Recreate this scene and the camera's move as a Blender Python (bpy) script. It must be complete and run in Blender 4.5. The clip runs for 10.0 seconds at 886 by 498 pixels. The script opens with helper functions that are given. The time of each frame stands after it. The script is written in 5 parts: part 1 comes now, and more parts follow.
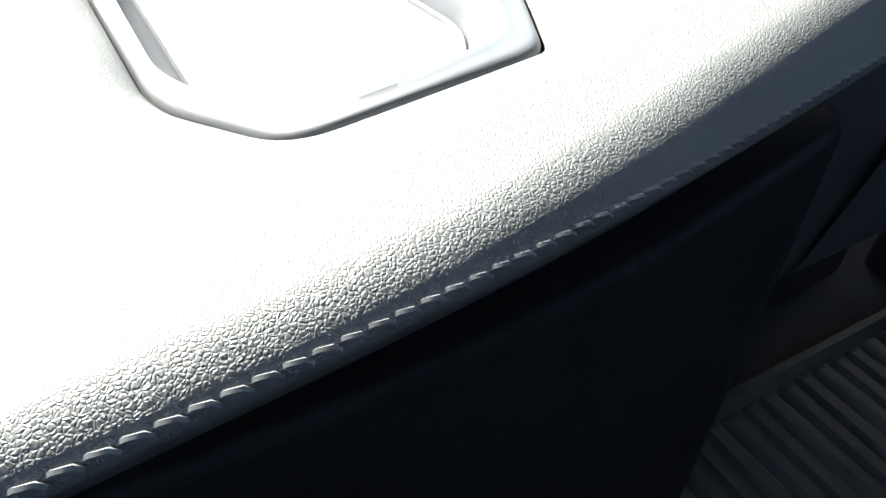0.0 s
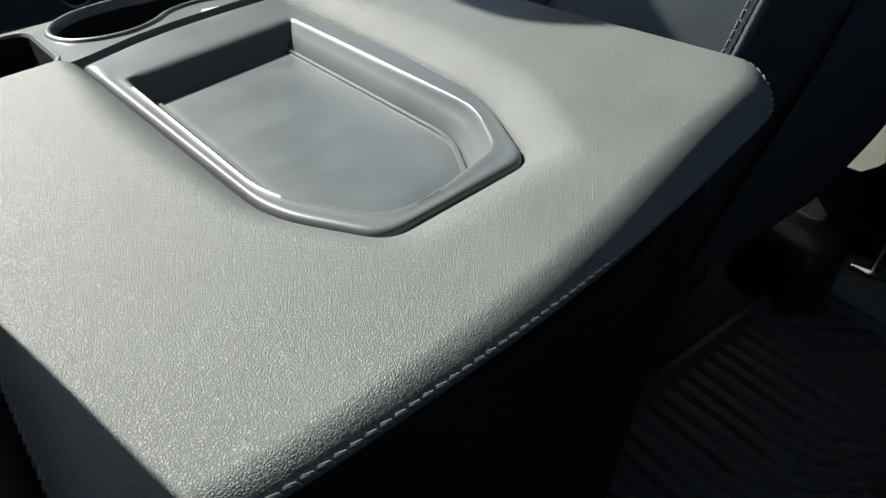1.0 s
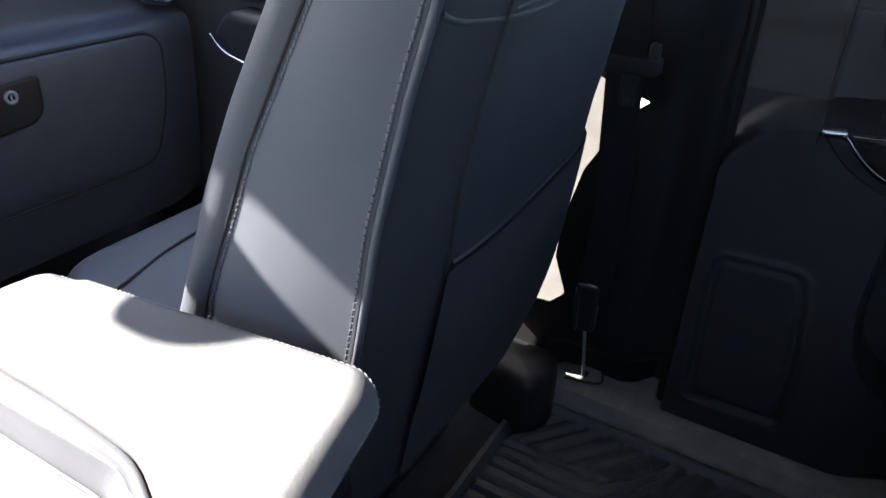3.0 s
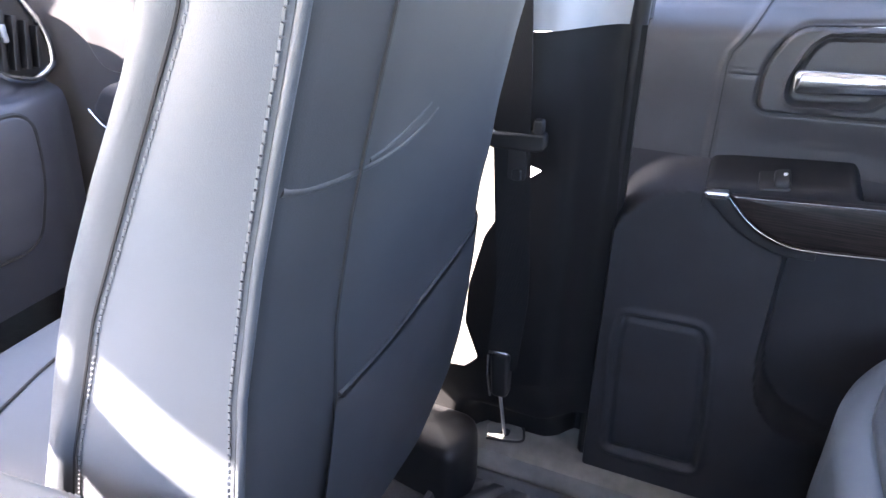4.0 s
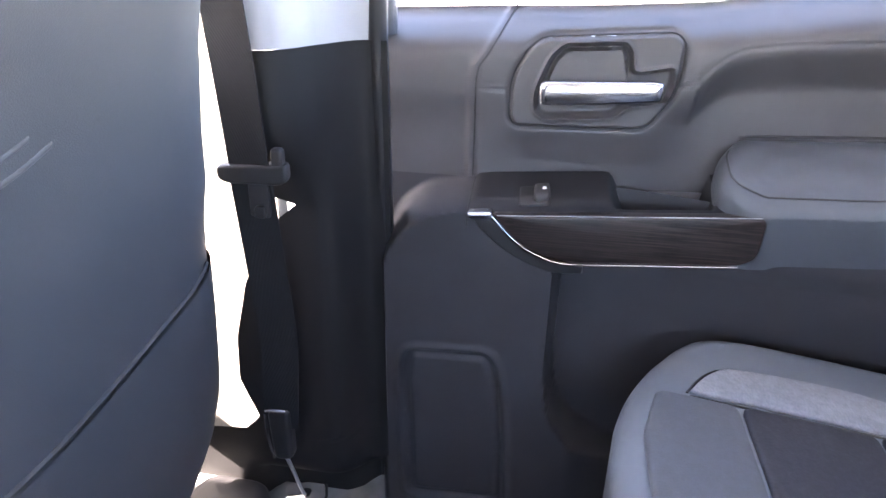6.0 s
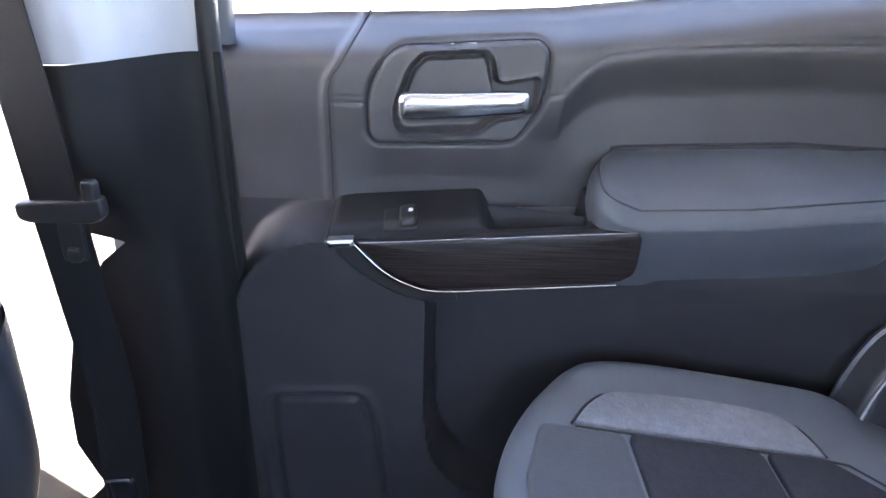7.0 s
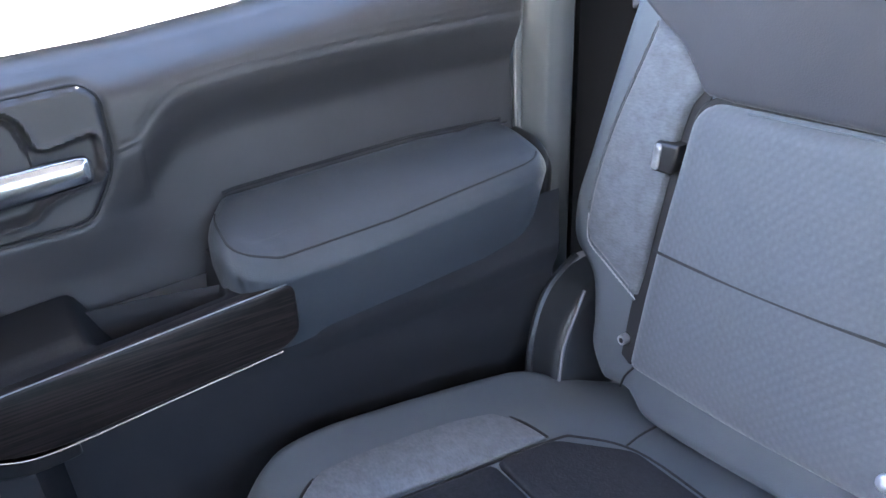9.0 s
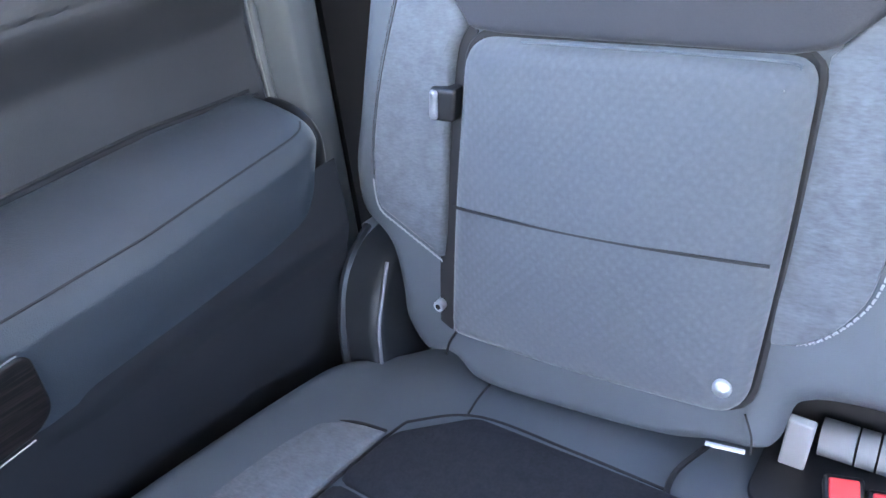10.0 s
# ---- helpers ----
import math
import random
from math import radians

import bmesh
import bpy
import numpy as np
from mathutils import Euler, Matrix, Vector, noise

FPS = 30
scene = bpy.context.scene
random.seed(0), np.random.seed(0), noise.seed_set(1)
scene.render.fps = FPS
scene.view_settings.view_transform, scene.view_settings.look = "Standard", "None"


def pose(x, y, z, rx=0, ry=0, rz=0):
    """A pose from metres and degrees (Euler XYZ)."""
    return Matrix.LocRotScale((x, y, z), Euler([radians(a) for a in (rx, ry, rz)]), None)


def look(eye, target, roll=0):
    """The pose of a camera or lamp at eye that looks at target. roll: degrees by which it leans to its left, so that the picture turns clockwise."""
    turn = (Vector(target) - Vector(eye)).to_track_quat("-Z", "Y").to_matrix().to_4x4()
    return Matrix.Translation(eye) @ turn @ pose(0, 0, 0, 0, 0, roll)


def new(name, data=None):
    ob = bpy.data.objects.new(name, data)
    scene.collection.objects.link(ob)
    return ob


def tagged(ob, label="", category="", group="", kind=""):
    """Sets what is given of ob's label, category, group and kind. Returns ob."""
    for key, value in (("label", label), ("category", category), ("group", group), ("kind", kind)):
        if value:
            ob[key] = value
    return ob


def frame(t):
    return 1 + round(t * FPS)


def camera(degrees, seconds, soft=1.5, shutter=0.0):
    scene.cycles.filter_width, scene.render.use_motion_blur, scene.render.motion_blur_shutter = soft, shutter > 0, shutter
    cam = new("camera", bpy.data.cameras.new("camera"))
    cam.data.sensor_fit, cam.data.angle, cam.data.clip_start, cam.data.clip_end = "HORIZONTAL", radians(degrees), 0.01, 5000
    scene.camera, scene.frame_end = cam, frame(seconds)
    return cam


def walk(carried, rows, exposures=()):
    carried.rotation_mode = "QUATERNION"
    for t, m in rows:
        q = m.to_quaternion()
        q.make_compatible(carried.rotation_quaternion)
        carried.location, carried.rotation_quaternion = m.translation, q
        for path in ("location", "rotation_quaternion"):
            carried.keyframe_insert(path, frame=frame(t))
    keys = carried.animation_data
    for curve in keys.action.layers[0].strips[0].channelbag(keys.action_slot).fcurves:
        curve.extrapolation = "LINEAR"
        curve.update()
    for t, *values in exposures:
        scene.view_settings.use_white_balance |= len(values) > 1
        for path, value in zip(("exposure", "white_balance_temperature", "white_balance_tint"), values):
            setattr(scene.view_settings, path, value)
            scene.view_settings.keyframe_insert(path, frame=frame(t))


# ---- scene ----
cam = camera(66.0, 10.0)
PATH = [
    (0, (-0.092, 0.006, 0.522), (0.625, 1.336, -0.788), 0.2),
    (0.2, (-0.13, 0.007, 0.535), (0.725, 1.252, -0.776), 3.8),
    (0.4, (-0.143, -0.004, 0.542), (0.736, 1.259, -0.735), 2.6),
    (0.5, (-0.147, -0.007, 0.554), (0.734, 1.241, -0.736), 2.3),
    (0.7, (-0.159, -0.01, 0.572), (0.784, 1.216, -0.696), 2.6),
    (1, (-0.177, -0.021, 0.589), (0.854, 1.179, -0.635), 3.4),
    (1.5, (-0.168, -0.035, 0.614), (0.97, 1.124, -0.553), 3.6),
    (2, (-0.159, -0.047, 0.657), (1.143, 1.009, -0.435), 4.2),
    (2.5, (-0.132, -0.065, 0.704), (1.312, 0.874, -0.313), 3.8),
    (2.7, (-0.121, -0.069, 0.718), (1.353, 0.841, -0.281), 2.9),
    (3.8, (-0.047, -0.088, 0.802), (1.523, 0.678, -0.17), 0.1),
    (4, (-0.035, -0.079, 0.805), (1.581, 0.622, -0.144), 0.3),
    (4.5, (-0.013, -0.093, 0.815), (1.658, 0.507, -0.104), 0.5),
    (5, (0.009, -0.108, 0.814), (1.718, 0.399, -0.093), 0.6),
    (5.5, (0.033, -0.129, 0.796), (1.784, 0.269, -0.085), 0.8),
    (7, (0.147, -0.184, 0.769), (1.96, -0.185, -0.076), 1.7),
    (7.5, (0.17, -0.192, 0.764), (1.999, -0.38, -0.022), 1.7),
    (8, (0.193, -0.191, 0.754), (1.994, -0.63, 0.003), 0.3),
    (8.5, (0.233, -0.216, 0.749), (1.951, -0.909, -0.003), -2.5),
    (9, (0.266, -0.24, 0.746), (1.852, -1.146, -0.068), -5.4),
    (9.5, (0.297, -0.259, 0.741), (1.66, -1.388, -0.191), -8.4),
    (9.8, (0.305, -0.284, 0.73), (1.575, -1.495, -0.231), -10.3),
    (10, (0.33, -0.284, 0.729), (1.466, -1.6, -0.259), -9.8),
]
EXPOSURES = [(0.0, 3.15, 6400, 5), (0.1, 2.65, 6400, 4), (0.2, 2.2, 6400, 3), (0.4, 1.8, 6400, 2), (0.5, 1.65, 6400, 2), (1.0, 1.4, 6350, 1), (1.5, 1.5, 6350, 4), (2.0, 1.85, 6350, 8),
             (2.7, 2.5, 6350, 13), (3.3, 4.1, 6550, 18), (3.8, 5.3, 6700, 21), (4.6, 5.37, 6850, 21), (5.5, 5.98, 7250, 25), (7.0, 5.55, 6700, 20), (8.5, 5.28, 6450, 17), (9.0, 5.16, 6300, 16), (9.5, 5.24, 6150, 15), (10.0, 5.35, 6050, 15)]
walk(cam, [(t, look(eye, target, roll)) for t, eye, target, roll in PATH], EXPOSURES)

# ---- light ----
SUN = Vector((-0.23, 0.78, 0.58)).normalized()
world = bpy.data.worlds.new("sky")
scene.world = world
world.use_nodes = True
wn = world.node_tree.nodes
sky = wn.new("ShaderNodeTexSky")
sky.sky_type = "NISHITA"
sky.sun_disc = False
sky.sun_elevation = math.asin(SUN.z)
sky.sun_rotation = math.atan2(SUN.x, SUN.y)
world.node_tree.links.new(sky.outputs["Color"], wn["Background"].inputs["Color"])
wn["Background"].inputs["Strength"].default_value = 0.09
sun = new("sun", bpy.data.lights.new("sun", "SUN"))
sun.data.energy = 5.0
sun.data.angle = radians(0.55)
sun.data.color = (1.0, 0.95, 0.87)
sun.matrix_world = look(SUN * 20, (0, 0, 0))


# ---- materials ----
def material(name, color, rough=0.5, metal=0.0, spec=0.5, grain=0.0, grain_size=0.002, kind="noise",
             mottle=0.12, mottle_size=0.05, sheen=0.0, coat=0.0, stretch=(1, 1, 1), tint=None, grain_tone=0.0, rough_var=0.08):
    """A procedural surface: colour mottled at a large scale, grain in tone and relief at a small one."""
    m = bpy.data.materials.new(name)
    m.use_nodes = True
    nt = m.node_tree
    n, link = nt.nodes, nt.links.new
    b = n["Principled BSDF"]
    b.inputs["Metallic"].default_value = metal
    b.inputs["Specular IOR Level"].default_value = spec
    b.inputs["Sheen Weight"].default_value = sheen
    b.inputs["Coat Weight"].default_value = coat
    tc = n.new("ShaderNodeTexCoord")
    mp = n.new("ShaderNodeMapping")
    mp.inputs["Scale"].default_value = stretch
    if kind == "diamond":
        mp.inputs["Rotation"].default_value = (0, radians(45), 0)
    link(tc.outputs["Object"], mp.inputs["Vector"])
    big = n.new("ShaderNodeTexNoise")
    big.inputs["Scale"].default_value = 1 / mottle_size
    big.inputs["Detail"].default_value = 4
    link(tc.outputs["Object"], big.inputs["Vector"])
    ramp = n.new("ShaderNodeMapRange")
    ramp.inputs["From Min"].default_value, ramp.inputs["From Max"].default_value = 0.3, 0.7
    ramp.inputs["To Min"].default_value, ramp.inputs["To Max"].default_value = 1 - mottle, 1 + mottle
    link(big.outputs["Fac"], ramp.inputs["Value"])
    if kind == "noise":
        fine = n.new("ShaderNodeTexNoise")
        fine.inputs["Detail"].default_value = 3
        out = fine.outputs["Fac"]
    elif kind == "leather":
        fine = n.new("ShaderNodeTexVoronoi")
        fine.feature = "DISTANCE_TO_EDGE"
        out = fine.outputs["Distance"]
    elif kind in ("grid", "diamond"):
        waves = []
        for axis in ("X", "Y") if kind == "grid" else ("X", "Z"):
            w = n.new("ShaderNodeTexWave")
            w.bands_direction = axis
            w.inputs["Scale"].default_value = 0.314 / grain_size
            link(mp.outputs["Vector"], w.inputs["Vector"])
            waves.append(w)
        fine = n.new("ShaderNodeTexNoise")
        both = n.new("ShaderNodeMath")
        both.operation = "MULTIPLY"
        link(waves[0].outputs["Fac"], both.inputs[0])
        link(waves[1].outputs["Fac"], both.inputs[1])
        out = both.outputs[0]
    elif kind == "weave":
        fine = n.new("ShaderNodeTexWave")
        fine.inputs["Distortion"].default_value = 1.5
        fine.inputs["Detail"].default_value = 2
        out = fine.outputs["Fac"]
    else:
        fine = n.new("ShaderNodeTexVoronoi")
        fine.feature = "F1"
        out = fine.outputs["Distance"]
    fine.inputs["Scale"].default_value = 1 / grain_size
    if kind == "leather":
        warp = n.new("ShaderNodeTexNoise")
        warp.inputs["Scale"].default_value = 0.45 / grain_size
        warp.inputs["Detail"].default_value = 2
        link(mp.outputs["Vector"], warp.inputs["Vector"])
        push = n.new("ShaderNodeVectorMath")
        push.operation = "MULTIPLY_ADD"
        push.inputs[1].default_value = (grain_size * 1.6,) * 3
        link(warp.outputs["Color"], push.inputs[0])
        link(mp.outputs["Vector"], push.inputs[2])
        link(push.outputs["Vector"], fine.inputs["Vector"])
    else:
        link(mp.outputs["Vector"], fine.inputs["Vector"])
    tone = n.new("ShaderNodeMapRange")
    tone.inputs["To Min"].default_value, tone.inputs["To Max"].default_value = 1 - grain_tone, 1 + grain_tone
    link(out, tone.inputs["Value"])
    mul = n.new("ShaderNodeMath")
    mul.operation = "MULTIPLY"
    link(ramp.outputs["Result"], mul.inputs[0])
    link(tone.outputs["Result"], mul.inputs[1])
    mix = n.new("ShaderNodeVectorMath")
    mix.operation = "SCALE"
    mix.inputs[0].default_value = color
    link(mul.outputs[0], mix.inputs["Scale"])
    if tint:
        two = n.new("ShaderNodeMix")
        two.data_type = "RGBA"
        two.inputs["B"].default_value = (*tint, 1)
        link(mix.outputs["Vector"], two.inputs["A"])
        streak = n.new("ShaderNodeMapRange")
        streak.inputs["From Min"].default_value, streak.inputs["From Max"].default_value = 0.42, 0.64
        link(out, streak.inputs["Value"])
        link(streak.outputs["Result"], two.inputs["Factor"])
        link(two.outputs["Result"], b.inputs["Base Color"])
    else:
        link(mix.outputs["Vector"], b.inputs["Base Color"])
    rr = n.new("ShaderNodeMapRange")
    rr.inputs["To Min"].default_value, rr.inputs["To Max"].default_value = max(rough - rough_var, 0.02), rough + rough_var
    link(big.outputs["Fac"], rr.inputs["Value"])
    link(rr.outputs["Result"], b.inputs["Roughness"])
    if grain:
        cut = n.new("ShaderNodeMapRange")
        cut.inputs["From Max"].default_value = 0.25 if kind == "leather" else 1.0
        link(out, cut.inputs["Value"])
        bump = n.new("ShaderNodeBump")
        bump.inputs["Strength"].default_value = grain
        bump.inputs["Distance"].default_value = grain_size * 0.35
        link(cut.outputs["Result"], bump.inputs["Height"])
        link(bump.outputs["Normal"], b.inputs["Normal"])
    return m


LEATHER = material("grained_vinyl", (0.094, 0.098, 0.099), 0.58, spec=0.45, grain=0.55, grain_size=0.00095, kind="leather", mottle=0.08)
SEAT_VINYL = material("seat_vinyl", (0.067, 0.075, 0.087), 0.5, grain=0.3, grain_size=0.0012, kind="leather", mottle=0.07)
SEAT_BACK = material("seat_back_vinyl", (0.037, 0.039, 0.044), 0.55, grain=0.12, grain_size=0.0016, kind="leather", mottle=0.08)
SCUFF = material("scuffed_vinyl", (0.05, 0.052, 0.058), 0.6, mottle=0.3, mottle_size=0.01)
# Vinyl colour dropped near black, carrying shade below the lid and inside wells.
SHADED_CONSOLE = material("shaded_console_vinyl", (0.0065, 0.0065, 0.0075), 0.6, grain=0.25, grain_size=0.0016, kind="leather", mottle=0.1, spec=0.12)
PERF = material("perforated_insert", (0.066, 0.076, 0.091), 0.55, sheen=0.06, grain=0.55, grain_size=0.0007, kind="cells", mottle=0.06, grain_tone=0.08)
DARK_PLASTIC = material("dark_plastic", (0.014, 0.0135, 0.0145), 0.45, spec=0.4, grain=0.2, grain_size=0.0011, mottle=0.12)
DOOR_PLASTIC = material("door_plastic", (0.0435, 0.0418, 0.045), 0.45, grain=0.25, grain_size=0.0012, kind="leather", mottle=0.1)
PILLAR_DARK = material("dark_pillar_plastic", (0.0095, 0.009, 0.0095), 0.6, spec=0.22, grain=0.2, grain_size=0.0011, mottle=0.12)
SHELF_DARK = material("shelf_plastic", (0.0085, 0.0088, 0.0105), 0.55, spec=0.3, grain=0.2, grain_size=0.0011, mottle=0.12)
GLOSS_BLACK = material("black_switch_plastic", (0.004, 0.004, 0.005), 0.5, mottle=0.1)
DASH_PLASTIC = material("dash_plastic", (0.062, 0.067, 0.083), 0.36, grain=0.2, grain_size=0.0013, kind="leather", mottle=0.1)
DOOR_LOWER = material("door_lower_plastic", (0.0275, 0.0275, 0.031), 0.55, spec=0.25, grain=0.2, grain_size=0.0012, kind="leather", mottle=0.12)
ARM_PAD = material("armrest_vinyl", (0.045, 0.052, 0.062), 0.42, grain=0.3, grain_size=0.0015, kind="leather", mottle=0.07)
TRAY = material("tray_plastic", (0.088, 0.092, 0.098), 0.38, metal=0.12, grain=0.08, grain_size=0.0008, mottle=0.08)
TRAY_MAT = material("ribbed_rubber", (0.066, 0.072, 0.08), 0.42, grain=0.12, grain_size=0.0013, kind="grid", mottle=0.12, mottle_size=0.03, grain_tone=0.05)
CHROME = material("satin_chrome", (0.62, 0.64, 0.67), 0.2, metal=1.0, mottle=0.05, rough_var=0.05)
PALE_METAL = material("worn_pale_metal", (0.6, 0.62, 0.66), 0.35, metal=0.7, mottle=0.08)
BRIGHT = material("bright_metal", (0.75, 0.75, 0.76), 0.25, metal=1.0, mottle=0.05)
THREAD = material("thread", (0.11, 0.112, 0.116), 0.6, mottle=0.15, mottle_size=0.01)
SEAT_THREAD = material("seat_thread", (0.14, 0.145, 0.155), 0.6, mottle=0.15, mottle_size=0.01)
PALE_THREAD = material("pale_thread", (0.4, 0.41, 0.43), 0.6, mottle=0.15, mottle_size=0.01)
# Near-black for joints, and for the shade held in gaps and slots.
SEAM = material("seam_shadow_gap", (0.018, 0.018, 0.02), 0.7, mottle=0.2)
FABRIC = material("seat_cloth", (0.089, 0.1, 0.116), 0.85, grain=0.1, grain_size=0.0068, kind="diamond", mottle=0.1, mottle_size=0.003, sheen=0.3, grain_tone=0.035)
PALE_FABRIC = material("pale_melange_cloth", (0.116, 0.129, 0.148), 0.9, grain=0.5, grain_size=0.0025, kind="noise", mottle=0.16, mottle_size=0.012, sheen=0.3, stretch=(0.5, 1, 1.6), grain_tone=0.35)
UPPER_CLOTH = material("upper_seat_cloth", (0.036, 0.0365, 0.044), 0.75, grain=0.2, grain_size=0.0014, kind="cells", mottle=0.08, sheen=0.15)
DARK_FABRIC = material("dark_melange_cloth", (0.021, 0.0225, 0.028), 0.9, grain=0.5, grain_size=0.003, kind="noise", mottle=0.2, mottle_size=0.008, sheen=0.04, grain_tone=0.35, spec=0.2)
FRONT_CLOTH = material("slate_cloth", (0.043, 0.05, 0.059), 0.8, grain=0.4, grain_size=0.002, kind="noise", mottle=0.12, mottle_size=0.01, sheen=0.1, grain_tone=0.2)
REAR_VINYL = material("rear_seat_vinyl", (0.104, 0.121, 0.139), 0.5, grain=0.25, grain_size=0.0016, kind="leather", mottle=0.07, mottle_size=0.09)
WOOD = material("dark_striped_wood", (0.007, 0.005, 0.005), 0.42, grain=0.3, grain_size=0.0016, mottle=0.5, mottle_size=0.012, stretch=(1, 0.02, 1.0), tint=(0.027, 0.019, 0.017), spec=0.3)
WEB = material("belt_webbing", (0.007, 0.007, 0.008), 0.75, spec=0.25, grain=0.25, grain_size=0.0012, kind="weave", mottle=0.1, stretch=(1, 1, 1))
PALE_TRIM = material("pale_grey_trim", (0.33, 0.34, 0.36), 0.6, grain=0.15, grain_size=0.0012, mottle=0.05)
COVER = material("hinge_cover_plastic", (0.034, 0.037, 0.042), 0.4, grain=0.15, grain_size=0.0012, mottle=0.08)
EDGE_GREY = material("worn_grey_edge", (0.24, 0.25, 0.27), 0.4, metal=0.2, mottle=0.15)
CLIP_GREY = material("pale_clip_metal", (0.26, 0.27, 0.3), 0.35, metal=0.6, mottle=0.2, mottle_size=0.01)
PILLAR_GREY = material("pillar_grey_trim", (0.12, 0.126, 0.128), 0.4, grain=0.15, grain_size=0.0012, mottle=0.06)
CARPET = material("carpet", (0.03, 0.03, 0.033), 0.95, grain=1.0, grain_size=0.003, mottle=0.25, mottle_size=0.02, grain_tone=0.5)
RUBBER = material("rubber_mat", (0.045, 0.047, 0.051), 0.55, grain=0.2, grain_size=0.0015, mottle=0.2, mottle_size=0.03)
SILL = material("sill_plastic", (0.19, 0.186, 0.175), 0.5, grain=0.2, grain_size=0.0015, mottle=0.2, mottle_size=0.03)
HEADLINER = material("headliner", (0.4, 0.4, 0.41), 0.95, grain=0.2, grain_size=0.002, mottle=0.06)
PAPER = material("paper", (0.75, 0.76, 0.8), 0.7, mottle=0.03)
YELLOW = material("yellow_print", (0.75, 0.55, 0.05), 0.7, mottle=0.04)
INK = material("print_ink", (0.12, 0.12, 0.14), 0.8, mottle=0.1)
RED = material("red_button", (0.75, 0.05, 0.06), 0.35, mottle=0.08)
GREY_PLASTIC = material("grey_plastic", (0.22, 0.23, 0.245), 0.4, mottle=0.08, grain=0.1, grain_size=0.001)
BODY = material("car_body", (0.3, 0.3, 0.31), 0.35, mottle=0.05)
CONCRETE = material("concrete", (0.45, 0.43, 0.39), 0.85, grain=0.5, grain_size=0.02, mottle=0.2, mottle_size=0.8)
# Sunlight put into the colour: a paler copy of the dark door panel.
SUNLIT_DOOR = material("sunlit_door_panel", (0.22, 0.21, 0.19), 0.6, grain=0.2, grain_size=0.0015, kind="leather", mottle=0.08)
GLASS = bpy.data.materials.new("window_glass")
GLASS.use_nodes = True
g = GLASS.node_tree.nodes["Principled BSDF"]
g.inputs["Transmission Weight"].default_value = 1.0
g.inputs["Roughness"].default_value = 0.0
g.inputs["IOR"].default_value = 1.1
g.inputs["Base Color"].default_value = (0.95, 0.97, 0.97, 1)


# ---- building helpers ----
def thing(name, label, category, at=(0, 0, 0), group="", kind=""):
    ob = new(name)
    ob.location = at
    ob.empty_display_size = 0.05
    bpy.context.view_layer.update()
    return tagged(ob, label, category, group, kind)


def part(name, geo, mat, parent=None, label="", smooth=True):
    """Links (vertices, faces) in world metres as one mesh object under parent."""
    verts, faces = geo
    me = bpy.data.meshes.new(name)
    me.from_pydata([tuple(map(float, v)) for v in verts], [], [tuple(map(int, f)) for f in faces])
    me.materials.append(mat)
    bm = bmesh.new()
    bm.from_mesh(me)
    bmesh.ops.recalc_face_normals(bm, faces=bm.faces)
    bm.to_mesh(me)
    bm.free()
    if smooth:
        me.polygons.foreach_set("use_smooth", [True] * len(me.polygons))
        me.set_sharp_from_angle(angle=radians(50))
    me.update()
    ob = new(name, me)
    if parent:
        base = parent
        ob.parent = base
        ob.matrix_parent_inverse = base.matrix_world.inverted()
        bpy.context.view_layer.update()
    return tagged(ob, label)


def join(*geos):
    verts, faces = [], []
    for v, f in geos:
        k = len(verts)
        verts += list(v)
        faces += [tuple(i + k for i in q) for q in f]
    return verts, faces


def rounded(pts, r, n=6):
    """A polygon's corners rounded; r is one radius or one for each corner."""
    out, count = [], len(pts)
    for i, p in enumerate(pts):
        a, b, c = Vector(pts[i - 1]), Vector(p), Vector(pts[(i + 1) % count])
        rad = r[i] if isinstance(r, (list, tuple)) else r
        u, w = (a - b), (c - b)
        cut = min(rad, u.length * 0.48, w.length * 0.48)
        if cut < 1e-5:
            out.append(tuple(b))
            continue
        p0, p1 = b + u.normalized() * cut, b + w.normalized() * cut
        for k in range(n + 1):
            s = k / n
            q = p0 * (1 - s) ** 2 + b * 2 * s * (1 - s) + p1 * s * s
            out.append(tuple(q))
    return out


def smooth_line(pts, n=8, closed=False):
    """A Catmull-Rom curve through the points (2D or 3D)."""
    pts = [np.array(p, float) for p in pts]
    out, count = [], len(pts)
    for i in range(count if closed else count - 1):
        if closed:
            a, b, c, d = pts[i - 1], pts[i], pts[(i + 1) % count], pts[(i + 2) % count]
        else:
            a, b, c, d = pts[max(i - 1, 0)], pts[i], pts[i + 1], pts[min(i + 2, count - 1)]
        for k in range(n):
            s = k / n
            out.append(tuple(0.5 * (2 * b + (c - a) * s + (2 * a - 5 * b + 4 * c - d) * s * s + (3 * b - a - 3 * c + d) * s ** 3)))
    if not closed:
        out.append(tuple(pts[-1]))
    return out


def resample(pts, step, closed=False):
    pts = [np.array(p, float) for p in pts]
    if closed:
        pts.append(pts[0])
    lens = np.r_[0, np.cumsum([np.linalg.norm(b - a) for a, b in zip(pts, pts[1:])])]
    count = max(int(round(lens[-1] / step)), 2)
    at = np.linspace(0, lens[-1], count + 1)
    if closed:
        at = at[:-1]
    arr = np.array(pts)
    return [tuple(np.interp(s, lens, arr[:, k]) for k in range(arr.shape[1])) for s in at]


def clean(outline):
    out = []
    for p in outline:
        if not out or (Vector(p) - Vector(out[-1])).length > 1e-4:
            out.append(p)
    if (Vector(out[0]) - Vector(out[-1])).length < 1e-4:
        out.pop()
    return out


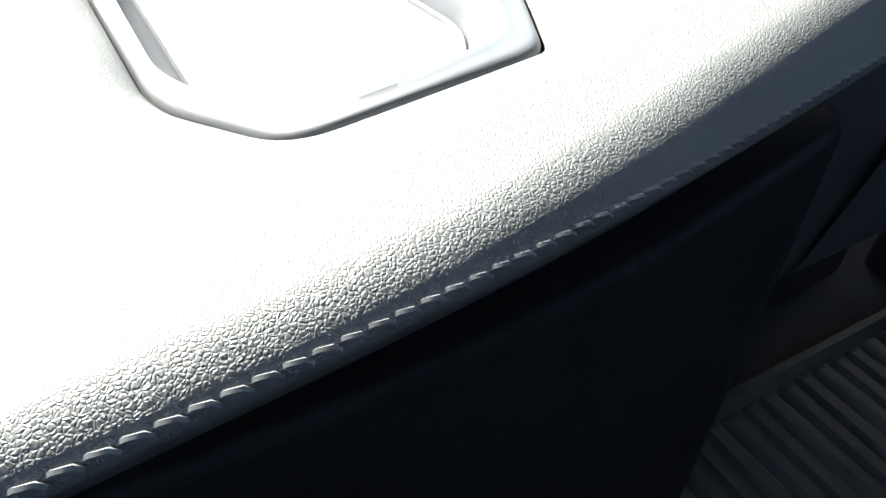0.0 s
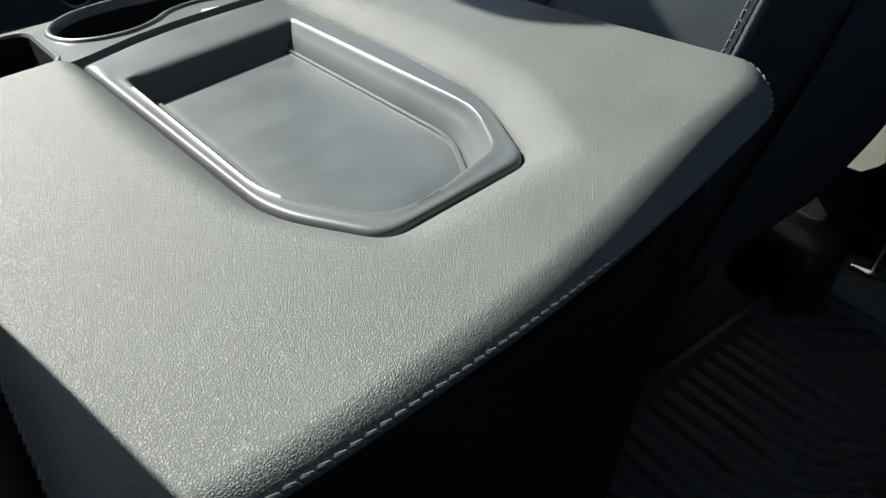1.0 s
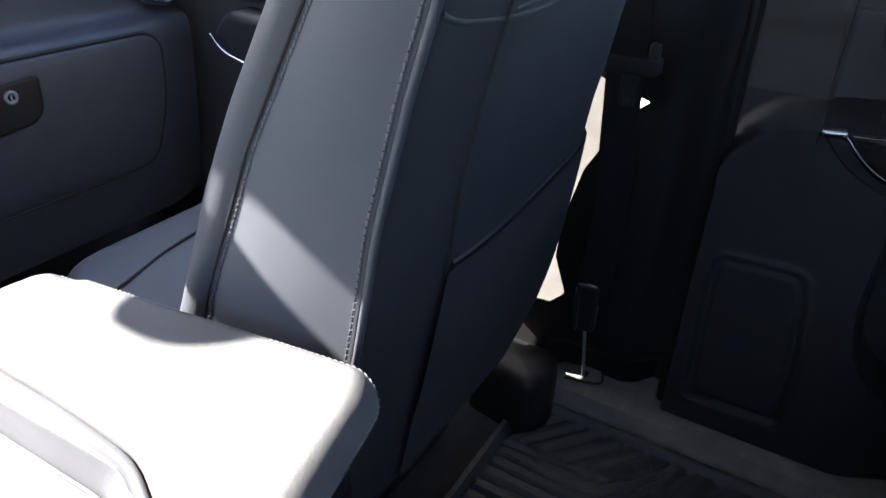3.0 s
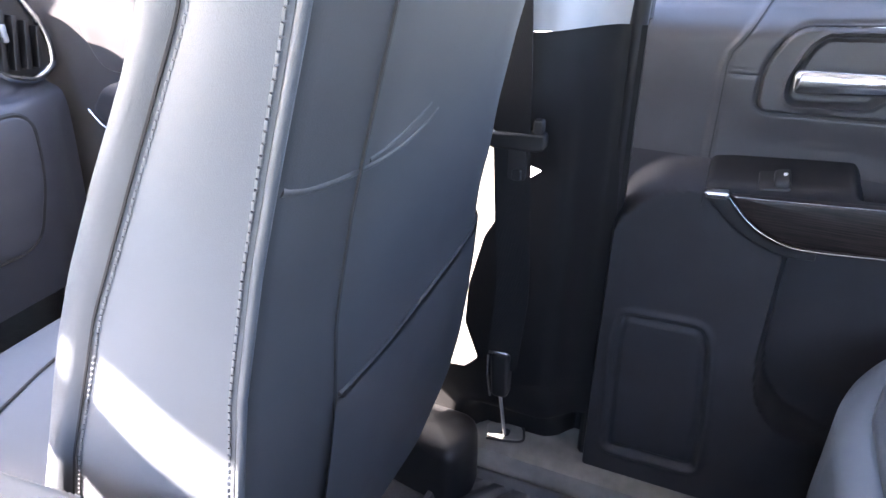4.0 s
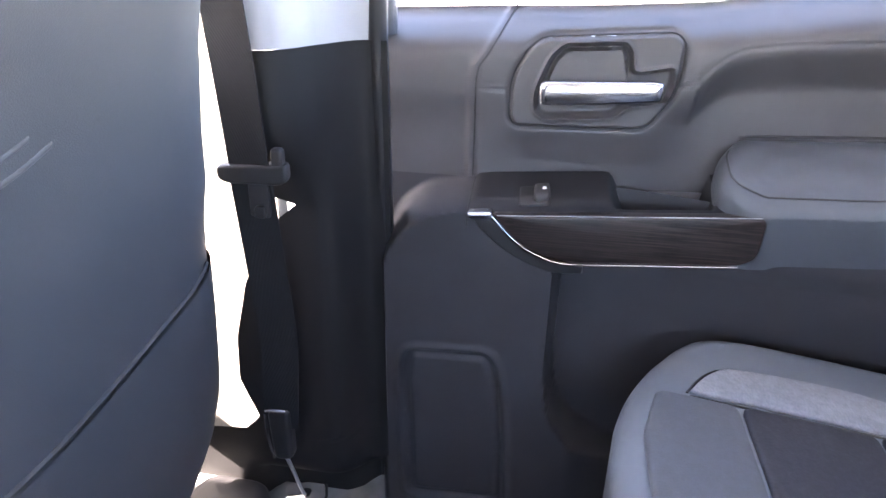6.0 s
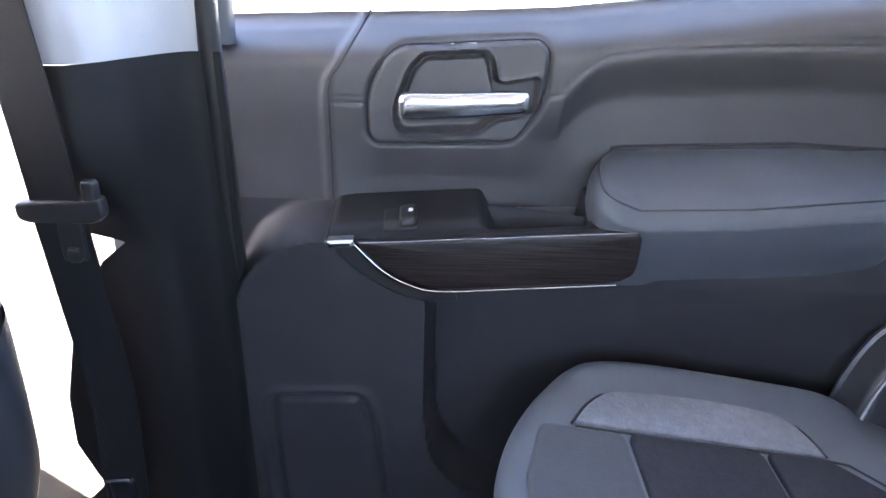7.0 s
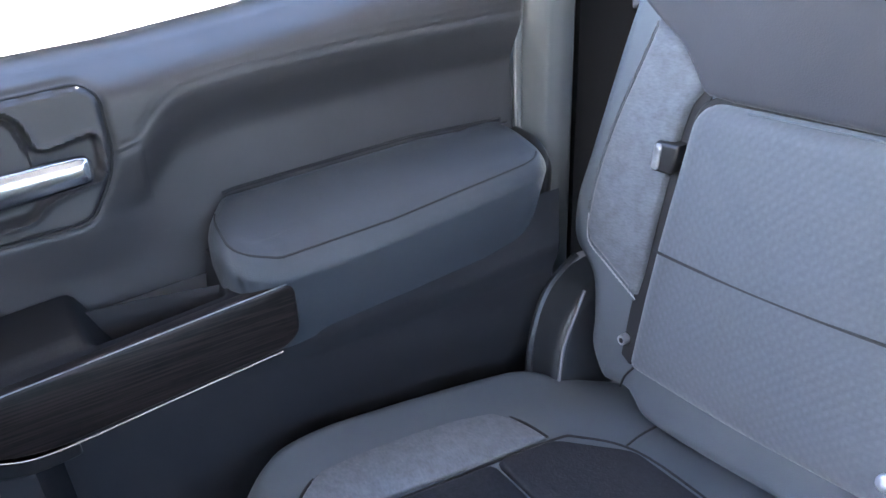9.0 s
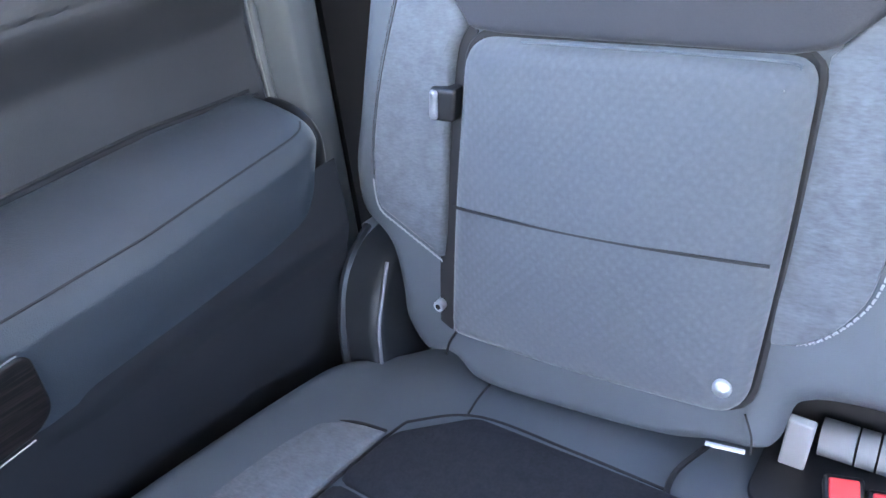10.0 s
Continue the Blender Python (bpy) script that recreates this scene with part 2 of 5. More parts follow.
def inset(pts, d):
    out, count = [], len(pts)
    area = sum(pts[i - 1][0] * pts[i][1] - pts[i][0] * pts[i - 1][1] for i in range(count))
    sign = 1 if area > 0 else -1
    for i in range(count):
        a, c = Vector(pts[i - 1]), Vector(pts[(i + 1) % count])
        tan = (c - a).normalized()
        out.append((pts[i][0] - tan.y * d * sign, pts[i][1] + tan.x * d * sign))
    return out


def slab(outline, height, r, place, puff=0.0, step=0.006, inner=5, curve=4):
    """A slab with rounded rim over an outline; place(u, v, h) lays it into the world."""
    ring = clean(resample(clean(outline), step, True))
    rows = [(ring, 0.0), (ring, height - r)]
    for k in range(1, curve + 1):
        a = k / curve * math.pi / 2
        rows.append((inset(ring, r * (1 - math.cos(a))), height - r + r * math.sin(a)))
    top = rows[-1][0]
    cx, cy = np.mean(top, axis=0)
    for k in range(1, inner):
        s = 1 - k / inner
        rows.append(([(cx + (x - cx) * s, cy + (y - cy) * s) for x, y in top], height + puff * (1 - s * s)))
    verts, faces, n = [], [], len(ring)
    for pts, h in rows:
        verts += [place(u, v, h) for u, v in pts]
    for k in range(len(rows) - 1):
        for i in range(n):
            j = (i + 1) % n
            faces.append((k * n + i, k * n + j, (k + 1) * n + j, (k + 1) * n + i))
    verts.append(place(cx, cy, height + puff))
    last = (len(rows) - 1) * n
    faces += [(last + i, last + (i + 1) % n, len(verts) - 1) for i in range(n)]
    verts.append(place(*np.mean(ring, axis=0), 0.0))
    faces += [((i + 1) % n, i, len(verts) - 1) for i in range(n)]
    return verts, faces


def polar(outline, centre, angles):
    """The outline's points as seen from a centre at the given angles."""
    out = []
    cx, cy = centre
    for a in angles:
        dx, dy = math.cos(a), math.sin(a)
        far = 0
        for i in range(len(outline)):
            x0, y0 = outline[i - 1][0] - cx, outline[i - 1][1] - cy
            x1, y1 = outline[i][0] - cx, outline[i][1] - cy
            ex, ey = x1 - x0, y1 - y0
            det = ex * dy - ey * dx
            if abs(det) < 1e-12:
                continue
            s = (y0 * dx - x0 * dy) / det
            t = (x0 + s * ex) * dx + (y0 + s * ey) * dy
            if -1e-9 <= s <= 1 + 1e-9 and t > far:
                far = t
        out.append((cx + dx * far, cy + dy * far))
    return out


def rings(rows, closed=True, cap_first=False, cap_last=False):
    """Faces between rows of equally many points."""
    n = len(rows[0])
    verts = [p for row in rows for p in row]
    faces = []
    for k in range(len(rows) - 1):
        for i in range(n if closed else n - 1):
            j = (i + 1) % n
            faces.append((k * n + i, k * n + j, (k + 1) * n + j, (k + 1) * n + i))
    if cap_first:
        faces.append(tuple(range(n)))
    if cap_last:
        faces.append(tuple(range((len(rows) - 1) * n, len(rows) * n)))
    return verts, faces


def tube(points, r, n=6, closed=False, flat=1.0):
    """A round cord along a line of points."""
    pts = [Vector(p) for p in points]
    rows, count = [], len(pts)
    up = Vector((0.13, 0.31, 0.94))
    for i, p in enumerate(pts):
        a = pts[i - 1] if (i or closed) else p
        b = pts[(i + 1) % count] if (i < count - 1 or closed) else p
        tan = (b - a).normalized()
        side = tan.cross(up)
        if side.length < 1e-3:
            side = tan.cross(Vector((1, 0, 0)))
        side.normalize()
        nor = side.cross(tan)
        rows.append([p + side * (r * math.cos(2 * math.pi * k / n)) + nor * (r * flat * math.sin(2 * math.pi * k / n)) for k in range(n)])
    if closed:
        rows.append(rows[0])
    return rings(rows, True, not closed, not closed)


def box(lo, hi, bevel=0.0):
    """A block between two corners, with its edges rounded over."""
    bm = bmesh.new()
    bmesh.ops.create_cube(bm, size=1)
    for v in bm.verts:
        v.co = Vector([(lo[k] + hi[k]) / 2 + v.co[k] * (hi[k] - lo[k]) for k in range(3)])
    if bevel:
        bmesh.ops.bevel(bm, geom=bm.edges[:], offset=bevel, segments=3, profile=0.5, affect="EDGES")
    bm.verts.index_update()
    geo = [v.co.copy() for v in bm.verts], [[v.index for v in f.verts] for f in bm.faces]
    bm.free()
    return geo


def moved(geo, m):
    return [m @ Vector(v) for v in geo[0]], geo[1]


def sheet(us, vs, place):
    """A grid of points place(u, v) over numpy ranges."""
    nu, nv = len(us), len(vs)
    verts = [place(u, v) for v in vs for u in us]
    faces = [(j * nu + i, j * nu + i + 1, (j + 1) * nu + i + 1, (j + 1) * nu + i) for j in range(nv - 1) for i in range(nu - 1)]
    return verts, faces


def stitches(points, pitch, length, r, lift=(0, 0, 0), slant=0.0):
    """A row of short raised threads along a line."""
    line = resample(points, pitch)
    geos = []
    for a, b in zip(line, line[1:]):
        a, b = Vector(a) + Vector(lift), Vector(b) + Vector(lift)
        d = (b - a).normalized()
        mid = (a + b) / 2
        over = d.cross(Vector((0, 0, 1))) * slant
        tip = Vector((0, 0, r * 0.9))
        geos.append(tube([mid - d * length * 0.55 - tip - over, mid - d * length * 0.3 - over * 0.6, mid + d * length * 0.3 + over * 0.6, mid + d * length * 0.55 - tip * 2 + over], r, 5))
    return join(*geos)


def ease(a, b, x):
    t = min(max((x - a) / (b - a), 0.0), 1.0)
    return t * t * (3 - 2 * t)


def inside(pts):
    """A function of signed distance to a polygon, negative within."""
    arr = np.array(pts, float)
    a, b = np.roll(arr, 1, axis=0), arr

    def away(x, y):
        p = np.array([x, y])
        e = b - a
        w = p - a
        t = np.clip((w * e).sum(1) / np.maximum((e * e).sum(1), 1e-12), 0, 1)
        d = np.sqrt((((w - e * t[:, None]) ** 2).sum(1)).min())
        c = (a[:, 1] > y) != (b[:, 1] > y)
        with np.errstate(divide="ignore", invalid="ignore"):
            xs = a[:, 0] + (y - a[:, 1]) / (b[:, 1] - a[:, 1]) * (b[:, 0] - a[:, 0])
        odd = int((c & (x < xs)).sum()) % 2
        return -d if odd else d
    return away


# ---- the cab's shell ----
ground = part("ground", sheet(np.linspace(-1500, 1500, 3), np.linspace(-1500, 1500, 3), lambda u, v: (u, v, -0.62)), CONCRETE, None, "pale sunlit concrete ground outside the truck")
tagged(ground, category="ground", kind="structure")


def structure(name, geo, mat, label, category):
    return tagged(part(name, geo, mat, None, label), category=category, kind="structure")


structure("floor", box((-0.9, -0.95, -0.14), (0.86, 1.42, -0.045)), CARPET, "dark carpeted cab floor", "floor")
structure("ceiling", slab([(-0.86, -0.95), (0.86, -0.95)] + [(x, 1.065 - 0.3 * x * x) for x in np.linspace(0.86, -0.86, 30)], 0.03, 0.006, lambda u, v, h: (u, v, 1.17 + h), 0, 0.03), HEADLINER, "pale grey cloth headliner", "ceiling")
structure("wall_back", box((-0.86, -1.02, -0.14), (0.86, -0.95, 0.86)), DARK_PLASTIC, "dark rear wall of the cab", "wall")
structure("wall_front", box((-0.86, 1.40, -0.14), (0.86, 1.45, 0.72)), DARK_PLASTIC, "dark firewall ahead of the dashboard", "wall")
structure("wall_right", box((0.9, -1.02, -0.14), (0.93, -0.69, 1.2)), BODY, "painted outer skin behind the rear door", "wall")
structure("wall_left", box((-0.9, -1.0, -0.14), (-0.85, 1.45, 0.68)), DOOR_PLASTIC, "dark inner side of the driver side", "wall")
for n, (lo, hi) in enumerate((((-0.86, -0.95, 0.7), (-0.8, -0.72, 1.18)), ((0.83, -1.0, 0.95), (0.89, -0.84, 1.18)), ((-0.88, 0.06, 0.3), (-0.82, 0.2, 1.18)))):
    structure(f"pillar_{n + 1}", box(lo, hi, 0.01), PALE_TRIM, "pale grey trimmed roof pillar", "pillar")
for n, x in enumerate((-0.83, 0.83)):
    structure(f"windshield_pillar_{n + 1}", tube([(x, 1.42, 0.7), (x * 0.98, 1.24, 0.95), (x * 0.95, 1.06, 1.18)], 0.035, 8), PALE_TRIM, "pale grey slanting windshield pillar", "pillar")


# Unseen visor added to keep sun off the rear door pod and pillar.
visor = thing("unseen_visor", "unseen pale grey visor added to block sun at the windshield", "sun visor", (0.44, 1.06, 1.17))
part("visor_panel", slab(rounded([(0.25, 1.198), (0.62, 1.198), (0.6, 0.925), (0.27, 0.925)], [0.002, 0.002, 0.03, 0.03], 5), 0.016, 0.006, lambda u, v, h: (u, 1.085 - 0.3 * u * u - h + 0.2 * (1.198 - v), v), 0, 0.01), HEADLINER, visor, "cloth covered visor panel")


# ---- right rear door ----
def sill_z(y):
    return float(np.interp(-y, [-0.07, 0.1, 0.2, 0.3, 0.4, 0.465, 0.53, 0.69], [0.671, 0.679, 0.683, 0.689, 0.701, 0.711, 0.723, 0.737]))


BEZEL = rounded([(-0.1025, 0.622), (-0.121, 0.654), (-0.1355, 0.665), (-0.274, 0.6748), (-0.285, 0.665), (-0.2845, 0.612), (-0.2585, 0.573), (-0.2465, 0.5695), (-0.109, 0.565), (-0.102, 0.576)], [0.02, 0.016, 0.012, 0.012, 0.012, 0.022, 0.01, 0.01, 0.009, 0.012], 6)
RECESS = rounded([(-0.1295, 0.608), (-0.1435, 0.645), (-0.158, 0.66), (-0.2235, 0.6645), (-0.231, 0.655), (-0.235, 0.634), (-0.245, 0.6335), (-0.275, 0.64), (-0.2785, 0.632), (-0.276, 0.604), (-0.232, 0.595), (-0.2185, 0.5825), (-0.14, 0.5765), (-0.13, 0.585)], 0.007, 4)
in_bezel, in_recess = inside(BEZEL), inside(RECESS)
SWOOP = [(0.08, 0.606), (-0.062, 0.607), (-0.104, 0.607), (-0.286, 0.619), (-0.306, 0.63), (-0.322, 0.646), (-0.341, 0.659), (-0.37, 0.6645), (-0.414, 0.669), (-0.525, 0.675), (-0.7, 0.679)]
SWOOP_L = smooth_line(SWOOP[::-1], 6)


def swoop(y):
    return float(np.interp(y, [p[0] for p in SWOOP_L], [p[1] for p in SWOOP_L]))


def front_seam(z):
    return -0.0625 - 0.55 * max(z - 0.632, 0) - 0.006 * ease(0.61, 0.65, z)


def upper_x(y, z):
    x = 0.842
    top = sill_z(y)
    x += 0.055 * ease(top - 0.045, top + 0.012, z) ** 2
    zs = swoop(y)
    back = ease(-0.24, -0.33, y)
    x += (0.004 + 0.019 * back) * (1 - ease(zs - 0.055, zs - 0.002, z))
    x += 0.01 * (1 - ease(0.518, 0.566, z)) * (1 - back) * ease(-0.07, -0.13, y)
    if y < -0.28 or y > -0.11:
        x += 0.0018 * math.exp(-((z - zs) / 0.0018) ** 2) * ease(-0.05, -0.075, y)
        x += 0.0012 * math.exp(-((z - zs - 0.006) / 0.0012) ** 2) * ease(-0.05, -0.075, y)
    x += 0.002 * math.exp(-((y - front_seam(z)) / 0.003) ** 2)
    x += 0.004 * ease(-0.06, -0.05, y - front_seam(z) - 0.0625)
    d = in_bezel(y, z)
    x += 0.005 * math.exp(-(d / 0.0028) ** 2)
    return x


def upper_panel():
    ys, ss = np.arange(0.066, -0.688, -0.0026), np.linspace(0, 1, 96)
    verts = [(upper_x(y, 0.492 + s * (sill_z(y) + 0.012 - 0.492)), y, 0.492 + s * (sill_z(y) + 0.012 - 0.492)) for s in ss for y in ys]
    n = len(ys)
    drop = [in_bezel(v[1], v[2]) < -0.004 if (-0.3 < v[1] < -0.09 and v[2] > 0.55) else False for v in verts]
    faces = []
    for j in range(len(ss) - 1):
        for i in range(n - 1):
            q = (j * n + i, j * n + i + 1, (j + 1) * n + i + 1, (j + 1) * n + i)
            if not any(drop[k] for k in q):
                faces.append(q)
    return verts, faces


def bezel():
    ys, zs = np.arange(-0.098, -0.2905, -0.0016), np.arange(0.562, 0.6845, 0.0016)
    n = len(ys)
    verts, keep = [], []
    for z in zs:
        for y in ys:
            d, r = in_bezel(y, z), in_recess(y, z)
            x = 0.8395 + 0.007 * ease(-0.004, 0.0, d) + 0.012 * ease(0.002, -0.006, r) - 0.003 * math.exp(-(r / 0.0022) ** 2)
            if -0.228 < y < -0.14 and z > 0.618:
                x -= 0.0075 * ease(-0.0065, -0.0095, r)
            verts.append((x, y, z))
            keep.append(d < 0.0005)
    faces = []
    for j in range(len(zs) - 1):
        for i in range(n - 1):
            q = (j * n + i, j * n + i + 1, (j + 1) * n + i + 1, (j + 1) * n + i)
            if all(keep[k] for k in q):
                faces.append(q)
    return verts, faces


def handle_bar():
    rows = []
    for s in np.linspace(0, 1, 40):
        end = (1 - abs(2 * s - 1) ** 14) ** 0.5
        y, cz, half = -0.1345 - 0.1325 * s, 0.6075 + 0.009 * s, (0.0145 - 0.003 * s) * (0.55 + 0.45 * end)
        ring = []
        for k in range(24):
            a = 2 * math.pi * k / 24
            c, d = math.cos(a), math.sin(a)
            ring.append((0.829 - 0.004 * ease(0, 0.5, s) - 0.0095 * (0.3 + 0.7 * end) * math.copysign(abs(c) ** 0.75, c), y, cz + half * math.copysign(abs(d) ** 0.75, d)))
        rows.append(ring)
    return rings(rows, True, True, True)


POD = rounded([(0.042, 0.2), (0.042, 0.428), (0.02, 0.469), (-0.012, 0.493), (-0.062, 0.5), (-0.098, 0.478), (-0.13, 0.444), (-0.176, 0.424), (-0.178, 0.25), (-0.186, 0.205), (-0.215, 0.165), (-0.28, 0.135), (-0.45, 0.11), (-0.7, 0.1), (-0.7, -0.08), (0.04, -0.08)], 0.015, 4)
in_pod = inside(POD)
GRILLE = rounded([(0.006, 0.288), (-0.098, 0.292), (-0.11, 0.262), (-0.122, 0.15), (-0.126, 0.05), (0.004, 0.045), (0.012, 0.25)], 0.014, 5)
in_grille = inside(GRILLE)


def lower_x(y, z):
    """The lower door: a recessed panel, and in front of it the raised speaker pod with its toe along the floor."""
    x = 0.84 - 0.038 * ease(0.27, 0.43, z) * ease(-0.25, -0.42, y) - 0.01 * ease(0.4, 0.44, z) * ease(-0.2, -0.3, y)
    d = in_pod(y, z)
    if d < 0.004:
        width = 0.011 + 0.011 * ease(0.40, 0.46, z) * ease(-0.1, -0.03, y)
        t = min(max((0.002 - d) / width, 0.0), 1.0)
        f = t - 0.09 * math.sin(2 * math.pi * t) if t < 0.5 else t + 0.03 * math.sin(2 * math.pi * (t - 0.5))
        depth = 0.775 + 0.035 * ease(-0.2, -0.3, y)
        x += (depth - x) * min(f, 1.0)
    if d < -0.01:
        q = in_grille(y, z)
        x += 0.006 * ease(0.003, -0.003, q) - 0.0035 * math.exp(-((q - 0.006) / 0.005) ** 2)
        x -= 0.0045 * ease(-0.007, -0.012, q)
    return x


def lower_panel():
    return sheet(np.arange(0.066, -0.688, -0.0031), np.arange(-0.06, 0.503, 0.0031), lambda y, z: (lower_x(y, z), y, z))


def shelf_z(y, s):
    front = 0.481 - 0.076 * (y + 0.07) if y < -0.06 else 0.4815 - 0.0 * y - 0.9 * max(y + 0.01, 0) ** 1.3
    z = front + 0.02 * s
    cup = ease(-0.222, -0.25, y) * (1 - ease(-0.325, -0.335, y)) * ease(0.1, 0.3, s)
    z -= 0.045 * cup
    z += 0.004 * ease(-0.066, -0.072, y) * (1 - ease(-0.215, -0.235, y)) * ease(0.15, 0.3, s)
    return z


def rear_door():
    door = thing("car_door", "closed dark grey rear car door with wood trim", "car door", (0.85, -0.3, -0.06))
    part("upper_panel", upper_panel(), DOOR_PLASTIC, door, "soft grained upper door panel")
    part("panel_seam", tube([(upper_x(front_seam(z), z) - 0.001, front_seam(z), z) for z in np.linspace(0.5, 0.697, 40)], 0.0011, 5), SEAM, door)
    bz = part("handle_bezel", bezel(), DOOR_PLASTIC, door, "recessed plastic handle surround")
    part("bezel_gap", tube([(0.8462, u, v) for u, v in resample(inset(clean(BEZEL), -0.0008), 0.005, True)], 0.001, 5, True), SEAM, bz)
    part("door_handle", handle_bar(), CHROME, bz, "satin chrome inside door handle")
    part("lower_panel", lower_panel(), DOOR_LOWER, door, "hard plastic lower door panel with speaker grille")
    part("shelf", sheet(np.arange(-0.0665, -0.345, -0.004), np.linspace(0, 1, 18), lambda y, s: (0.776 + s * 0.072, y, shelf_z(y, s))), SHELF_DARK, door, "narrow switch shelf")
    part("cap_seam", tube([(lower_x(-0.0655, z) - 0.0004, -0.0655, z) for z in np.linspace(0.463, 0.4995, 14)], 0.0011, 5), SEAM, door)
    under = smooth_line([(-0.072, 0.4755), (-0.097, 0.4495), (-0.13, 0.428), (-0.165, 0.4165), (-0.2, 0.4175)], 5) + smooth_line([(-0.2, 0.427), (-0.15, 0.4345), (-0.122, 0.4505), (-0.0945, 0.4775)], 5)
    part("trim_backing", slab(under, 0.006, 0.002, lambda u, v, h: (0.7775 - h, u, v), 0, 0.004), DARK_PLASTIC, door, "dark trim backing")
    def switch_at(u, v, h):
        return (u, v, shelf_z(v, (u - 0.776) / 0.072) + h)
    sw = part("window_switch", slab(rounded([(0.787, -0.123), (0.816, -0.122), (0.818, -0.156), (0.789, -0.158)], 0.003, 3), 0.0035, 0.0012, lambda u, v, h: switch_at(u, v, h - 0.001), 0, 0.003), GLOSS_BLACK, door, "black window switch plate")
    part("switch_button", slab(rounded([(0.79, -0.139), (0.814, -0.138), (0.8155, -0.155), (0.7915, -0.1565)], 0.004, 3), 0.008, 0.003, lambda u, v, h: switch_at(u, v, h * (1 + 0.05 * (-0.147 - v) / 0.008)), 0, 0.003), DARK_PLASTIC, sw, "raised rocker button")
    part("switch_mark", slab(rounded([(0.801, -0.1475), (0.806, -0.1475), (0.806, -0.152), (0.801, -0.152)], 0.001, 2), 0.0004, 0.0002, lambda u, v, h: switch_at(u, v, h + 0.0081), 0, 0.0015), PAPER, sw, "small white window mark")
    trim = rounded([(-0.094, 0.4835), (-0.378, 0.5055), (-0.383, 0.496), (-0.381, 0.456), (-0.365, 0.4465), (-0.184, 0.4325), (-0.152, 0.4385), (-0.124, 0.4525)], [0.002, 0.006, 0.004, 0.012, 0.006, 0.02, 0.02, 0.02], 4)
    wood = part("wood_trim", slab(trim, 0.012, 0.004, lambda u, v, h: (0.778 - h + 0.006 * ease(-0.12, -0.09, u), u, v), 0.0015, 0.004), WOOD, door, "dark striped open-pore wood trim")
    edge = smooth_line([(0.7715, -0.0945, 0.48), (0.7685, -0.122, 0.4535), (0.7665, -0.15, 0.4385), (0.766, -0.184, 0.4318), (0.766, -0.27, 0.4382), (0.766, -0.362, 0.4454)], 8)
    part("chrome_strip", tube(edge, 0.0009, 6), CHROME, wood, "thin bright edging")
    part("top_strip", tube([(0.7675, -0.1, 0.4835), (0.7665, -0.24, 0.494), (0.7665, -0.376, 0.504)], 0.0006, 6), EDGE_GREY, wood, "thin bright edging")
    part("chrome_tip", slab(rounded([(-0.066, 0.485), (-0.0945, 0.4875), (-0.0945, 0.4785), (-0.069, 0.4765)], 0.002, 3), 0.014, 0.003, lambda u, v, h: (0.779 - h, u, v), 0, 0.003), CHROME, door, "bright chrome tip")
    plan = rounded([(0.87, -0.352), (0.835, -0.334), (0.767, -0.332), (0.7655, -0.5), (0.766, -0.668), (0.87, -0.674)], [0.002, 0.015, 0.046, 0.01, 0.042, 0.002], 9)

    def pad_at(u, v, h):
        low = float(np.interp(-v, [0.33, 0.357, 0.379, 0.48, 0.59, 0.64, 0.672], [0.436, 0.432, 0.43, 0.439, 0.447, 0.457, 0.464]))
        inner = float(np.interp(-v, [0.33, 0.345, 0.378, 0.483, 0.64, 0.672], [0.545, 0.537, 0.521, 0.526, 0.545, 0.548]))
        outer = float(np.interp(-v, [0.33, 0.369, 0.555, 0.672], [0.553, 0.56, 0.569, 0.566]))
        top = inner + (outer - inner) * ease(-0.2, 1.1, (u - 0.766) / 0.08) * 1.06
        return (u - 0.004 * math.sin(math.pi * min(h / 0.08, 1)) + 0.028 * max(1 - h / 0.034, 0) ** 2, v, low + h / 0.1 * (top - low))
    pad = part("armrest_pad", slab(plan, 0.1, 0.022, pad_at, 0.0, 0.005, 8, 9), ARM_PAD, door, "padded vinyl door armrest")
    ring = [p for p in inset(clean(resample(plan, 0.006, True)), 0.0095) if p[0] < 0.845 and p[1] > -0.655]
    start = max(range(len(ring)), key=lambda k: ring[k][0] + ring[k][1])
    ring = ring[start:] + ring[:start]
    part("armrest_seam", tube([pad_at(u, v, 0.0961) for u, v in ring], 0.0011, 5), SEAM, pad)
    part("pad_gap", tube([(upper_x(y, 0.568) - 0.0005, y, pad_at(upper_x(y, 0.568), y, 0.1)[2] + 0.0008) for y in np.linspace(-0.362, -0.668, 30)], 0.0018, 5), SEAM, door)
    fy = [(0.862, 0.052, 0.66), (0.862, 0.05, 0.72), (0.852, 0.04, 0.85), (0.83, 0.02, 1.0), (0.80, 0.0, 1.12), (0.79, -0.2, 1.14), (0.795, -0.5, 1.13), (0.83, -0.66, 0.95), (0.86, -0.69, 0.75)]
    frame_part = part("window_frame", tube(smooth_line(fy, 6), 0.02, 10), DOOR_PLASTIC, door, "dark window surround")
    glass = part("pane", sheet(np.linspace(0.045, -0.68, 8), np.linspace(0.68, 1.13, 6), lambda y, z: (0.885 - 0.07 * max(z - 0.72, 0) / 0.4, y, z)), GLASS, frame_part, "clear side window glass")
    glass.visible_shadow = False
